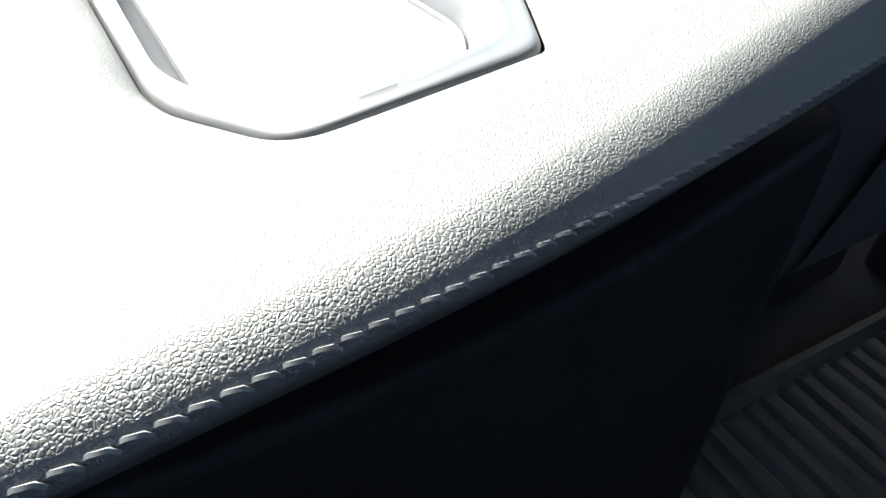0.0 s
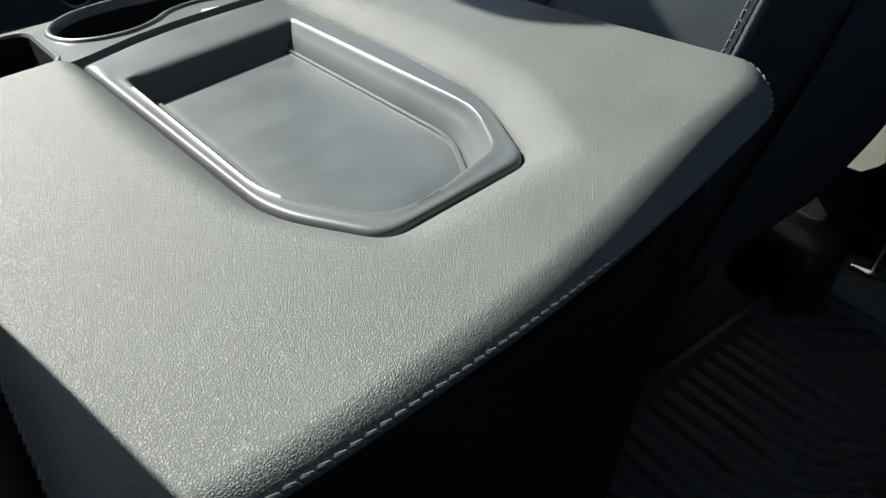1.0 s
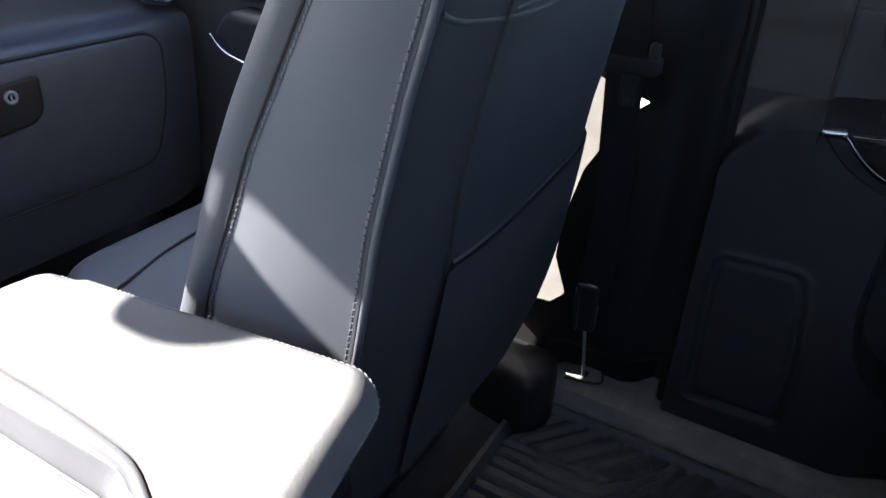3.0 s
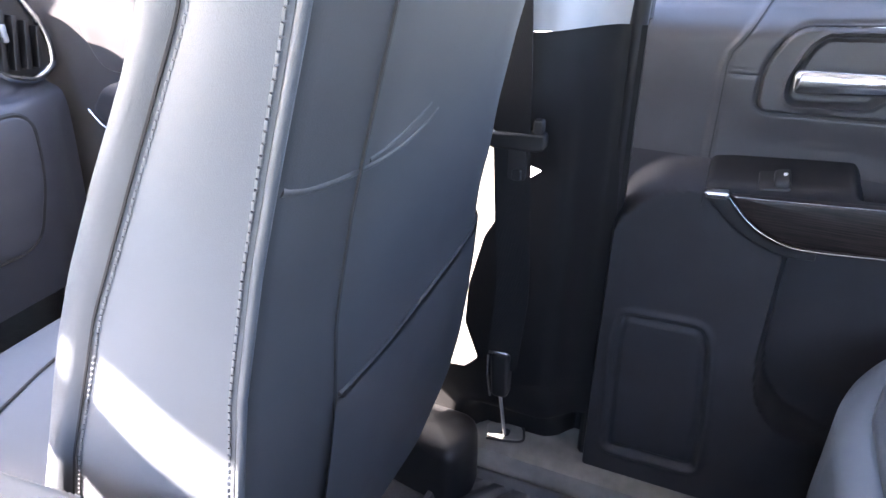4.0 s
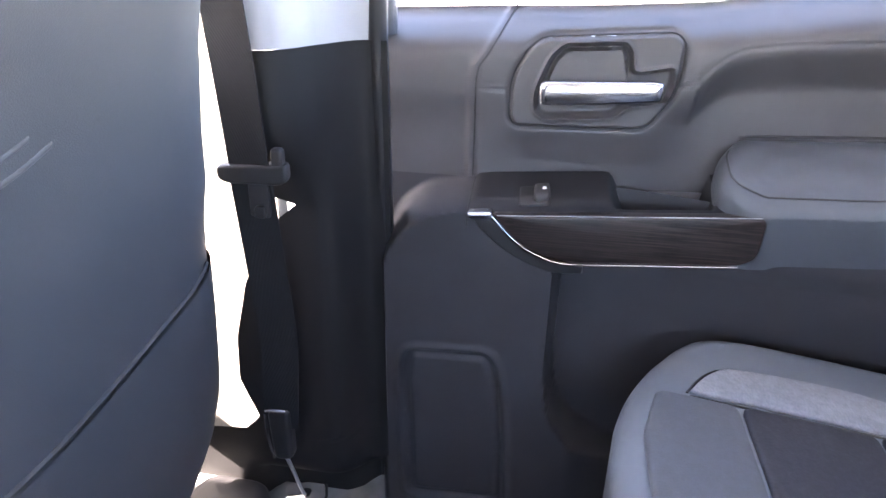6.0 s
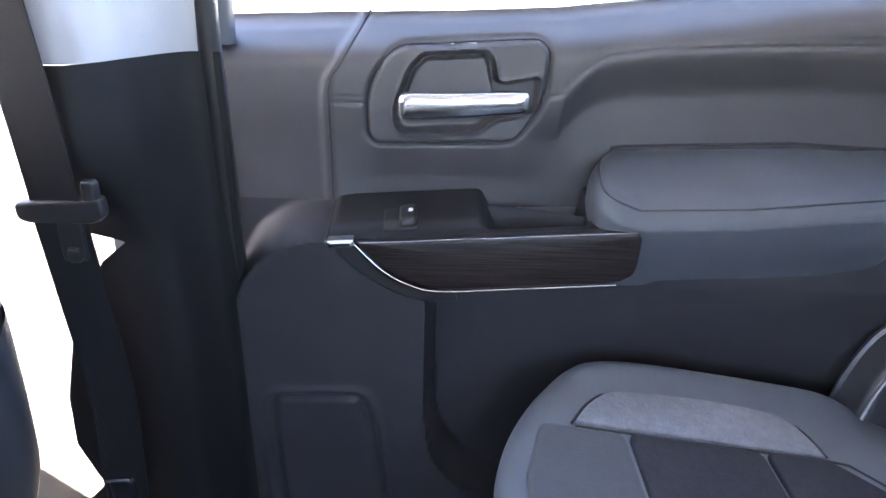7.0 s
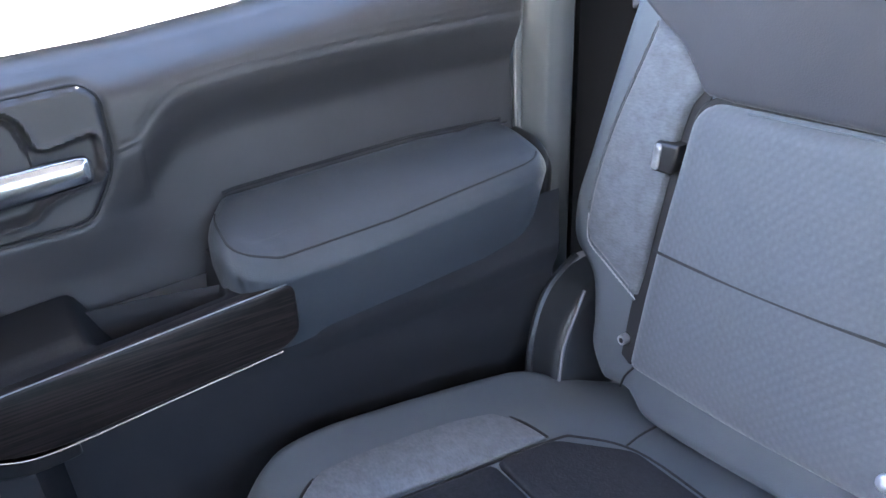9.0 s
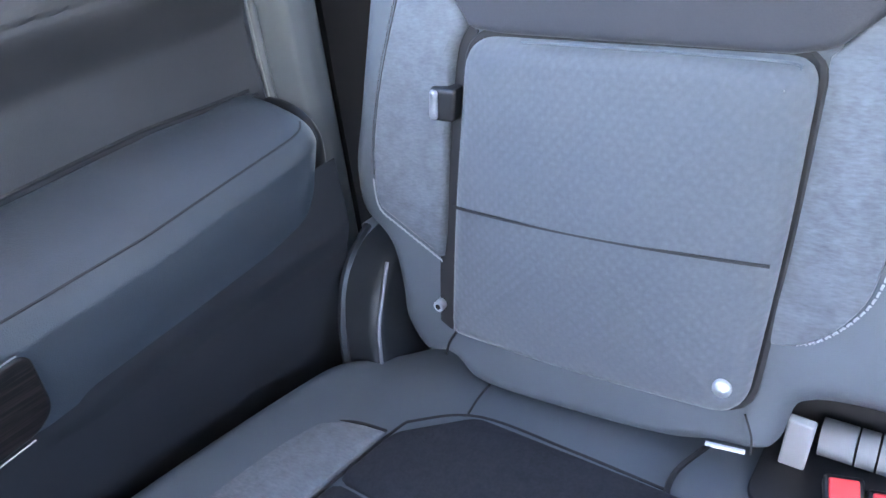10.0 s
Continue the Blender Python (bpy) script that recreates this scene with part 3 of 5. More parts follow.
    # Black cord drawn in for the shaded gap behind the armrest pad.
    part("pad_end_gap", tube(smooth_line([(0.856, -0.68, 0.5525), (0.832, -0.68, 0.549), (0.815, -0.68, 0.541), (0.8045, -0.68, 0.528), (0.803, -0.68, 0.511), (0.809, -0.68, 0.478), (0.815, -0.68, 0.45), (0.818, -0.68, 0.34), (0.818, -0.68, 0.2)], 6), 0.0062, 8), GLOSS_BLACK, door, "black cord drawn for the dark gap behind the armrest")
    part("outer_skin", box((0.9, -0.68, -0.1), (0.93, 0.06, 0.66)), BODY, door, "outer door skin")
    part("weather_strip", tube([(0.862, -0.69, 0.35), (0.86, -0.69, 0.555), (0.857, -0.69, 0.61), (0.853, -0.69, 0.66), (0.849, -0.693, 0.72), (0.83, -0.69, 0.95)], 0.0036, 8), PILLAR_GREY, door, "pale rubber weather strip")
    return door


rear_door()


# ---- pillars beside the door ----
def pillar_front(z):
    zs = [-0.04, 0.132, 0.139, 0.166, 0.226, 0.291, 0.374, 0.461, 0.484, 0.505, 0.52, 0.7]
    ys = [0.46, 0.42, 0.232, 0.205, 0.227, 0.223, 0.202, 0.155, 0.127, 0.197, 0.198, 0.192]
    return float(np.interp(z, zs, ys))


def pillar_x(y, z):
    x = 0.795 - 0.04 * ease(0.05, 0.10, y) - 0.05 * ease(0.47, 0.6, z) * ease(0.075, 0.135, y) * (1 - ease(0.16, 0.2, y))
    x += 0.0036 * math.exp(-((y - 0.095) / 0.006) ** 2) + 0.05 * ease(0.085, 0.04, z) * (1 - ease(0.2, 0.24, y))
    return x


def door_pillar():
    ob = thing("door_pillar_trim", "dark lower and pale upper door pillar trim", "pillar trim", (0.77, 0.12, -0.04))
    zs = np.r_[np.r_[np.linspace(-0.005, 0.05, 12), np.linspace(0.055, 0.134, 8)], np.linspace(0.136, 0.45, 40), np.linspace(0.455, 0.515, 31), np.linspace(0.52, 0.662, 20)]
    part("lower_trim", sheet(np.linspace(0, 1, 40), zs, lambda s, z: (pillar_x(0.028 + s * (pillar_front(z) - 0.028), z), 0.028 + s * (pillar_front(z) - 0.028), z)), PILLAR_DARK, ob, "dark plastic lower pillar trim")
    lean = lambda z: 0.16 * (z - 0.665)
    part("upper_trim", sheet(np.linspace(0.088, 0.2, 30), np.linspace(0.663, 1.17, 30), lambda y, z: (pillar_x(y, 0.66) - 0.003 - lean(z) - 0.006 * ease(0.115, 0.1, y + 0.04 * ease(0.69, 0.75, z) - 0.01), y, z)), PALE_TRIM, ob, "pale grey upper pillar trim")
    part("trim_flange", sheet(np.linspace(0.04, 0.11, 16), np.linspace(0.661, 1.17, 20), lambda y, z: (pillar_x(y, 0.6) + 0.004 - lean(z), y, z)), PALE_TRIM, ob, "pale trim flange")
    part("door_seal", tube([(0.806, 0.036, -0.03), (0.806, 0.036, 0.3), (0.804, 0.04, 0.66), (0.78, 0.03, 0.9), (0.74, 0.01, 1.15)], 0.011, 8), DARK_PLASTIC, ob, "black rubber door seal")
    return ob


door_pillar()
rear_pillar = thing("rear_pillar_trim", "smooth grey trim panel behind the rear door", "pillar trim", (0.84, -0.74, 0.2))
part("trim_panel", sheet(np.linspace(-0.6895, -0.75, 30), np.linspace(0.1, 1.17, 20), lambda y, z: (0.872 - 0.036 * ease(-0.688, -0.708, y) - 0.004 * ease(-0.7, -0.725, y) + 0.003 * ease(-0.718, -0.755, y) + 0.01 * ease(-0.732, -0.752, y) ** 2 + 0.065 * (0.52 - min(max(z, 0.3), 0.7)) - 0.1 * max(z - 0.7, 0), y, z)), PILLAR_GREY, rear_pillar, "satin grey pillar panel")
# Near-black colour here carries the shade of the deep channel.
part("inner_channel", sheet(np.linspace(-0.748, -0.95, 20), np.linspace(0.1, 1.17, 6), lambda y, z: (0.834 + 0.065 * (0.52 - min(max(z, 0.3), 0.7)) + 0.055 * ease(-0.747, -0.76, y) - 0.1 * max(z - 0.7, 0), y, z)), PILLAR_DARK, rear_pillar, "channel behind the seat, coloured dark for its shade")


# ---- seat belt at the pillar ----
def belt():
    ob = thing("seat_belt", "black front seat belt hanging down the door pillar", "seat belt", (0.69, 0.143, 0.0))

    def strap(line, width, thick, yaw):
        rows = []
        for p in line:
            c, s = math.cos(yaw), math.sin(yaw)
            a, b = Vector((s, c, 0)) * (width / 2), Vector((c, -s, 0)) * (thick / 2)
            q = Vector(p)
            rows.append([q - a - b, q + a - b, q + a + b, q - a + b])
        return rings(rows, True, True, True)
    up = smooth_line([(0.66, 0.165, 1.05), (0.675, 0.158, 0.8), (0.685, 0.152, 0.65), (0.69, 0.149, 0.545)], 10)
    low = smooth_line([(0.69, 0.149, 0.545), (0.694, 0.145, 0.45), (0.697, 0.14, 0.34), (0.7, 0.146, 0.26), (0.702, 0.151, 0.2)], 10)
    part("webbing", strap(up, 0.046, 0.0018, 0.12), WEB, ob, "woven black webbing")
    part("lower_webbing", strap(low, 0.044, 0.0018, -0.1), WEB, ob, "woven black webbing")
    plate = rounded([(0.108, 0.555), (0.184, 0.549), (0.184, 0.534), (0.174, 0.53), (0.118, 0.531), (0.108, 0.536)], 0.005, 4)
    tongue = part("tongue", slab(plate, 0.012, 0.004, lambda u, v, h: (0.697 - h, u, v), 0, 0.004), DARK_PLASTIC, ob, "black plastic latch plate")
    part("tongue_edge", slab(rounded([(0.112, 0.57), (0.124, 0.57), (0.124, 0.545), (0.112, 0.545)], 0.003, 3), 0.01, 0.003, lambda u, v, h: (0.696 - h, u, v), 0, 0.004), DARK_PLASTIC, tongue)
    part("tongue_blade", slab(rounded([(0.13, 0.532), (0.152, 0.532), (0.152, 0.494), (0.13, 0.494)], 0.003, 3), 0.004, 0.001, lambda u, v, h: (0.692 - h, u, v), 0, 0.004), DARK_PLASTIC, tongue)
    part("stop_button", slab(rounded([(0.134, 0.508), (0.146, 0.508), (0.146, 0.494), (0.134, 0.494)], 0.003, 3), 0.004, 0.0015, lambda u, v, h: (0.688 - h, u, v), 0, 0.003), DARK_PLASTIC, tongue)
    sleeve = part("anchor_sleeve", slab(rounded([(0.137, 0.232), (0.167, 0.228), (0.163, 0.15), (0.138, 0.152)], 0.008, 4), 0.016, 0.006, lambda u, v, h: (0.712 - h, u, v), 0, 0.004), DARK_PLASTIC, ob, "black anchor sleeve")
    part("metal_edge", tube(smooth_line([(0.699, 0.169, 0.222), (0.699, 0.169, 0.19), (0.702, 0.165, 0.148)], 6), 0.0022, 6), BRIGHT, sleeve, "bright metal edge")
    part("metal_lip", tube(smooth_line([(0.695, 0.166, 0.23), (0.694, 0.155, 0.233), (0.695, 0.14, 0.233)], 6), 0.0025, 6), BRIGHT, sleeve, "bright metal lip")
    part("anchor_rod", tube(smooth_line([(0.706, 0.152, 0.155), (0.732, 0.155, 0.1), (0.76, 0.159, 0.04), (0.783, 0.163, 0.0)], 6), 0.0026, 6), GREY_PLASTIC, ob, "thin anchor cable")
    return ob


belt()

# ---- front passenger door, seen past the seat ----
front_door = thing("car_door", "closed sunlit front passenger door", "car door", (0.86, 0.7, -0.06))
part("door_panel", sheet(np.linspace(0.62, 1.35, 30), np.linspace(-0.06, 0.67, 30), lambda y, z: (0.868 - 0.03 * ease(0.3, 0.1, z) * ease(0.5, 0.8, y) - 0.01 * math.sin(y * 9) * ease(0.35, 0.2, z), y, z)), DOOR_PLASTIC, front_door, "dark grained door panel")
# Rear stretch of the same door, coloured paler to read as sunlit.
part("lower_panel", sheet(np.linspace(0.2, 0.62, 20), np.linspace(-0.06, 0.67, 20), lambda y, z: (0.868 - 0.03 * ease(0.3, 0.1, z) * ease(0.5, 0.8, y) - 0.01 * math.sin(y * 9) * ease(0.35, 0.2, z), y, z)), SUNLIT_DOOR, front_door, "lower door panel, coloured paler for its sunlit strip")
part("armrest_pad", slab(rounded([(0.64, 0.40), (0.64, 0.47), (0.95, 0.49), (1.0, 0.43), (0.9, 0.38)], 0.03, 5), 0.06, 0.02, lambda u, v, h: (0.875 - h, u, v), 0, 0.012), DOOR_LOWER, front_door, "dark door armrest")
part("handle_bezel", slab(rounded([(0.86, 0.66), (0.99, 0.65), (1.02, 0.58), (0.98, 0.5), (0.88, 0.5)], 0.03, 5), 0.014, 0.006, lambda u, v, h: (0.868 - h, u, v), 0, 0.01), DOOR_PLASTIC, front_door, "dark handle surround")
part("chrome_strip", tube(smooth_line([(0.815, 0.99, 0.44), (0.812, 0.95, 0.41), (0.812, 0.86, 0.39)], 6), 0.0022, 6), CHROME, front_door, "bright edging")
part("outer_skin", box((0.9, 0.2, -0.1), (0.93, 1.35, 0.66)), BODY, front_door, "outer door skin")

# ---- floor beside the seat ----
sill = thing("door_sill", "grey plastic door sill cover with a grooved edge", "door sill", (0.78, 0.1, -0.045))
part("sill_cover", sheet(np.linspace(-0.35, 0.75, 60), np.linspace(0, 1, 24), lambda y, s: (0.73 + 0.128 * s, y, -0.04 + 0.04 * ease(0.0, 0.1, s) - 0.004 * math.exp(-((s - 0.15) / 0.02) ** 2) + 0.006 * ease(0.5, 0.9, s))), SILL, sill, "scuffed grey plastic cover")
cap = part("anchor_cap", slab(rounded([(0.762, 0.186), (0.776, 0.132), (0.812, 0.142), (0.796, 0.198)], 0.01, 5), 0.004, 0.0015, lambda u, v, h: (u, v, 0.002 + h), 0, 0.005), SILL, sill, "belt anchor cap")
part("cap_gap", tube(smooth_line([(0.76, 0.187, 0.005), (0.766, 0.155, 0.005), (0.776, 0.131, 0.006), (0.795, 0.134, 0.006), (0.812, 0.141, 0.006)], 8), 0.002, 5), SEAM, sill)

part("anchor_hole", slab(rounded([(0.776, 0.169), (0.776, 0.155), (0.792, 0.155), (0.792, 0.169)], 0.005, 4), 0.0015, 0.0006, lambda u, v, h: (u, v, 0.0058 + h), 0, 0.003), SEAM, cap)

mat_ob = thing("floor_mat", "black ribbed rubber floor mat behind the front seat", "floor mat", (0.5, 0.05, -0.045))


def mat_z(x, y):
    """Raised rubber with grooves: slanting bars beside the sill, long lines, and arcs round the rear corner."""
    edge = min(x, 0.726 - x, 0.24 - y, y + 0.5)
    if edge < 0.016:
        return -0.038 + 0.014 * ease(0.016, 0.008, edge)
    hook = float(np.interp(-y, [-0.23, -0.1, -0.061, -0.028, 0.018], [0.612, 0.614, 0.622, 0.651, 0.72]))
    arc = math.hypot(x - 0.64, y + 0.17)
    if arc < 0.166 and y < 0.0:
        k, share = arc / 0.037, 0.42
    elif x > hook + 0.014:
        k, share = (y + 0.82 * (x - 0.64) - 0.012) / 0.0345, 0.36
    else:
        k, share = (x - hook) / 0.0255, 0.3
    away = abs((k % 1) - 0.5) * 2
    return -0.034 - 0.007 * ease(1 - share - 0.12, 1 - share + 0.12, away)


part("mat", sheet(np.arange(0.0, 0.7261, 0.004), np.arange(-0.5, 0.2401, 0.004), lambda x, y: (x, y, mat_z(x, y))), RUBBER, mat_ob, "black rubber with raised ribs")


# ---- front passenger seat ----
REAR = ([0.1, 0.13, 0.2, 0.3, 0.45, 0.54, 0.63, 0.69, 0.76, 0.9, 1.02], [0.28, 0.25, 0.213, 0.197, 0.166, 0.149, 0.125, 0.106, 0.083, 0.045, 0.02])
FRONT = ([0.1, 0.3, 0.41, 0.53, 0.6, 0.667, 0.72, 0.753, 0.9, 1.02], [0.5, 0.42, 0.366, 0.313, 0.276, 0.235, 0.2, 0.181, 0.13, 0.1])
MID = ([0.38, 0.434, 0.572, 0.67, 0.755, 0.9, 1.0], [0.335, 0.316, 0.252, 0.195, 0.145, 0.09, 0.06])


def seat_rear(z):
    return float(np.interp(z, *REAR))


def seat_front(z):
    return float(np.interp(z, *FRONT))


def wide(z):
    return float(np.interp(z, [0.1, 0.2, 0.25, 0.3, 0.4, 0.57, 0.7, 0.85, 1.02], [0.35, 0.42, 0.478, 0.49, 0.468, 0.433, 0.37, 0.32, 0.29]))


def backrest(x0, z0=0.1, z1=1.02):
    rows = []
    for z in np.linspace(z0, z1, 60):
        a, b = seat_rear(z), seat_front(z)
        side, x1 = 0.03 * ease(0.85, 1.02, z), x0 + wide(z)
        e = 0.012 * ease(0.97, 1.02, z)
        # Hidden widening added so the seat keeps sun off the door pillar.
        flare = (0.1 - 0.035 * ease(0.22, 0.32, z)) * ease(0.2, 0.228, z) * (1 - ease(0.6, 0.7, z))
        ring = rounded([(x0 + side, a + e), (x1, a + e), (x1 + flare, b - e), (x0 + side, b - e)], [0.008, 0.085, 0.03, 0.024], 7)
        ring = resample(ring, 0.0115, True)[:]
        rows.append((ring, z))
    n = min(len(r) for r, _ in rows)
    out = []
    for ring, z in rows:
        full = np.array(ring + [ring[0]])
        lens = np.r_[0, np.cumsum(np.linalg.norm(np.diff(full, axis=0), axis=1))]
        at = np.linspace(0, lens[-1], 121)[:-1]
        pts = [(np.interp(s, lens, full[:, 0]), np.interp(s, lens, full[:, 1])) for s in at]
        row = []
        for x, y in pts:
            mid = 1 - abs((x - x0 - wide(z) / 2) / (wide(z) / 2))
            bulge = 0.012 * ease(0, 0.5, mid) * (1 - ease(seat_rear(z) + 0.0, seat_rear(z) + 0.02, y))
            row.append((x, y - bulge, z))
        out.append(row)
    return rings(out, True, True, True)


def front_seat():
    ob = thing("front_seat", "grey vinyl front passenger seat with stitched piping", "car seat", (0.44, 0.35, -0.04))
    back = part("backrest", backrest(0.2), SEAT_BACK, ob, "upright vinyl backrest")
    zs = np.linspace(0.36, 1.0, 70)

    def mid_y(z):
        return float(np.interp(z, *MID))
    part("side_bolster", sheet(np.linspace(0, 1, 14), zs, lambda s, z: (0.1985 + 0.03 * ease(0.85, 1.02, z) + 0.012 * ease(0.75, 1.0, s) ** 2 - 0.004 * math.sin(math.pi * min(s * 1.2, 1)), mid_y(z) + s * (seat_front(z) - 0.004 - mid_y(z)), z)), SEAT_VINYL, back, "smooth grey side bolster")
    part("side_insert", sheet(np.linspace(0, 1, 14), zs, lambda s, z: (0.198 + 0.03 * ease(0.85, 1.02, z) - 0.005 * math.sin(math.pi * s), seat_rear(z) + 0.003 + s * (mid_y(z) - seat_rear(z) - 0.003), z)), PERF, back, "perforated grey side insert")
    line = [(0.199 + 0.03 * ease(0.85, 1.02, z), seat_rear(z) - 0.0005, z) for z in np.linspace(0.14, 1.0, 70)]
    part("piping", tube(line, 0.0031, 8), SEAT_VINYL, back, "raised piping")
    part("piping_stitching", stitches([(x - 0.0028, y + 0.0068, z) for x, y, z in line if z > 0.3], 0.0062, 0.0048, 0.001), SEAT_THREAD, back, "grey thread")
    mid = [(0.1965 + 0.03 * ease(0.85, 1.02, z), mid_y(z), z) for z in np.linspace(0.38, 1.0, 60)]
    part("side_seam", tube(mid, 0.001, 5), SEAM, back)
    part("seam_stitching", stitches([(x + 0.0001, y - 0.005, z) for x, y, z in mid], 0.0058, 0.0043, 0.0009), SEAT_THREAD, back, "grey thread")
    fr = [(0.2005 + 0.03 * ease(0.85, 1.02, z), seat_front(z) - 0.012, z) for z in np.linspace(0.36, 1.0, 60)]
    part("edge_stitching", stitches(fr, 0.007, 0.005, 0.0009, (-0.001, 0, 0)), SEAT_THREAD, back, "grey thread")

    def on_back(x, z, out=0.0):
        m = 1 - abs((x - 0.2 - wide(z) / 2) / (wide(z) / 2))
        x = min(x, 0.2 + wide(z) - 0.003)
        turn = 1 - math.sqrt(min((0.2 + wide(z) - x) / 0.085, 1.0))
        return (x, seat_rear(z) + 0.085 * turn * turn - 0.012 * ease(0, 0.5, m) - out, z)
    part("back_seam", tube([on_back(float(np.interp(z, [0.2, 0.41, 0.57, 0.67, 0.775, 1.0], [0.31, 0.303, 0.281, 0.271, 0.262, 0.25])), z) for z in np.linspace(0.2, 1.0, 60)], 0.0016, 5), SEAM, back)
    pocket = smooth_line([(0.3, 0.466), (0.37, 0.462), (0.45, 0.468), (0.53, 0.478), (0.59, 0.488)], 8)
    part("pocket_edge", tube([on_back(x, z, 0.0005) for x, z in pocket], 0.0024, 6), SEAM, back)
    part("map_pocket", sheet(np.linspace(0.292, 0.66, 30), np.linspace(0, 1, 16), lambda x, s: on_back(x, 0.2 + s * (float(np.interp(x, [p[0] for p in pocket], [p[1] for p in pocket])) - 0.203), 0.004 + 0.004 * math.sin(math.pi * s))), SEAT_BACK, back, "vinyl map pocket")
    for scuff in ([(0.21, 0.674), (0.233, 0.667), (0.274, 0.664), (0.331, 0.664), (0.368, 0.674)], [(0.28, 0.668), (0.313, 0.672), (0.351, 0.682)]):
        part("scuff_mark", tube([on_back(x, z, -0.0037) for x, z in smooth_line(scuff, 8)], 0.0042, 10), SCUFF, back, "faint pale scuff")
    cush = rounded([(0.225, 0.3), (0.6, 0.3), (0.605, 0.62), (0.56, 0.71), (0.28, 0.71), (0.215, 0.62)], 0.05, 6)
    seat = part("seat", slab(cush, 0.14, 0.045, lambda u, v, h: (u, v, 0.155 + h + 0.02 * (v - 0.5)), 0.01, 0.012), SEAT_VINYL, ob, "grey vinyl seat cushion")
    part("seat_seam", tube(smooth_line([(0.24, 0.575, 0.297), (0.296, 0.583, 0.302), (0.374, 0.6, 0.305), (0.46, 0.605, 0.305), (0.56, 0.6, 0.302)], 6), 0.002, 5), SEAM, seat)
    part("seat_base", box((0.25, 0.3, -0.03), (0.6, 0.68, 0.17), 0.02), DARK_PLASTIC, ob, "dark seat base")
    rail = part("rail_cover", slab(rounded([(0.64, 0.2), (0.70, 0.178), (0.75, 0.2), (0.752, 0.29), (0.66, 0.32)], 0.024, 6), 0.105, 0.022, lambda u, v, h: (u, v, -0.04 + h), 0.004, 0.006), DARK_PLASTIC, ob, "dark seat rail end cover")
    part("rail_bracket", box((0.7, 0.25, 0.03), (0.785, 0.315, 0.046), 0.006), SILL, rail, "grey rail bracket")
    part("rail_lever", tube([(0.672, 0.24, 0.05), (0.7, 0.222, 0.043), (0.72, 0.2, 0.03)], 0.004, 6), GREY_PLASTIC, rail)
    return ob


front_seat()

driver = thing("driver_seat", "dark vinyl driver seat beside the centre console", "car seat", (-0.46, 0.35, -0.04))
part("backrest", moved(backrest(0.2), Matrix.Translation((-0.016, 0, 0)) @ Matrix.Scale(-1, 4, (1, 0, 0))), SEAT_BACK, driver, "upright vinyl backrest")
part("seat", slab(rounded([(-0.69, 0.3), (-0.24, 0.3), (-0.23, 0.75), (-0.28, 0.84), (-0.62, 0.84), (-0.7, 0.75)], 0.05, 6), 0.14, 0.045, lambda u, v, h: (u, v, 0.2 + h + 0.06 * (v - 0.5)), 0.01, 0.014), SEAT_VINYL, driver, "vinyl seat cushion")
part("seat_base", box((-0.66, 0.28, -0.04), (-0.28, 0.75, 0.21), 0.02), DARK_PLASTIC, driver, "dark seat base")

# ---- dashboard ----
dash = thing("dashboard", "dark grey dashboard with glove box and side vent", "dashboard", (0, 1.2, 0.05))
DASH = smooth_line([(1.09, 0.08), (1.06, 0.25), (1.045, 0.4), (1.045, 0.44), (1.055, 0.462), (1.09, 0.475), (1.1, 0.5), (1.095, 0.58), (1.11, 0.635), (1.17, 0.66), (1.28, 0.672), (1.42, 0.68)], 5) + [(1.42, 0.08)]
part("dash_body", rings([[(x, y + 0.03 * ease(0.7, 0.84, x) ** 2, z) for y, z in DASH] for x in np.r_[-0.84, np.linspace(-0.6, 0.7, 14), np.linspace(0.72, 0.84, 8)]], True, True, True), DASH_PLASTIC, dash, "soft grained dash panel")


def dash_y(z):
    pts = sorted((q[1], q[0]) for q in DASH if q[1] < 0.62)
    return float(np.interp(z, [p[0] for p in pts], [p[1] for p in pts]))


# Block added out of view on the dash; it shades the seat cushion.
part("dash_shade_block", slab(rounded([(0.02, 1.12), (0.4, 1.12), (0.42, 1.4), (0.0, 1.4)], 0.02, 4), 0.23, 0.03, lambda u, v, h: (u, v, 0.65 + h), 0.0, 0.02), DASH_PLASTIC, dash, "unseen block added on the dash to shade the seat")
GLOVE = rounded([(0.16, 0.45), (0.735, 0.45), (0.735, 0.33), (0.70, 0.2), (0.18, 0.2)], 0.04, 6)
glove = part("glove_box", slab(GLOVE, 0.012, 0.005, lambda u, v, h: (u, dash_y(v) + 0.004 - h, v), 0, 0.012), DASH_PLASTIC, dash, "grained glove box lid")
part("glove_gap", tube([(u, dash_y(v) - 0.003, v) for u, v in resample(inset(clean(GLOVE), -0.002), 0.012, True)], 0.0045, 5, True), SEAM, glove)
latch_line = rounded([(0.4, 0.416), (0.495, 0.424), (0.492, 0.366), (0.474, 0.348), (0.41, 0.34)], 0.01, 5)
latch = part("latch", slab(latch_line, 0.006, 0.003, lambda u, v, h: (u, dash_y(v) - 0.006 - h, v), 0, 0.005), DARK_PLASTIC, glove, "dark glove box latch")
part("latch_gap", tube([(u, dash_y(v) - 0.009, v) for u, v in resample(latch_line, 0.006, True)], 0.002, 5, True), SEAM, latch)
ring_pts = [(0.444 + 0.0085 * math.cos(a), dash_y(0.4) - 0.0135, 0.4 + 0.0085 * math.sin(a)) for a in np.linspace(0, 2 * math.pi, 25)[:-1]]
lock = part("lock", tube(ring_pts, 0.003, 8, True), GREY_PLASTIC, latch, "pale lock ring")
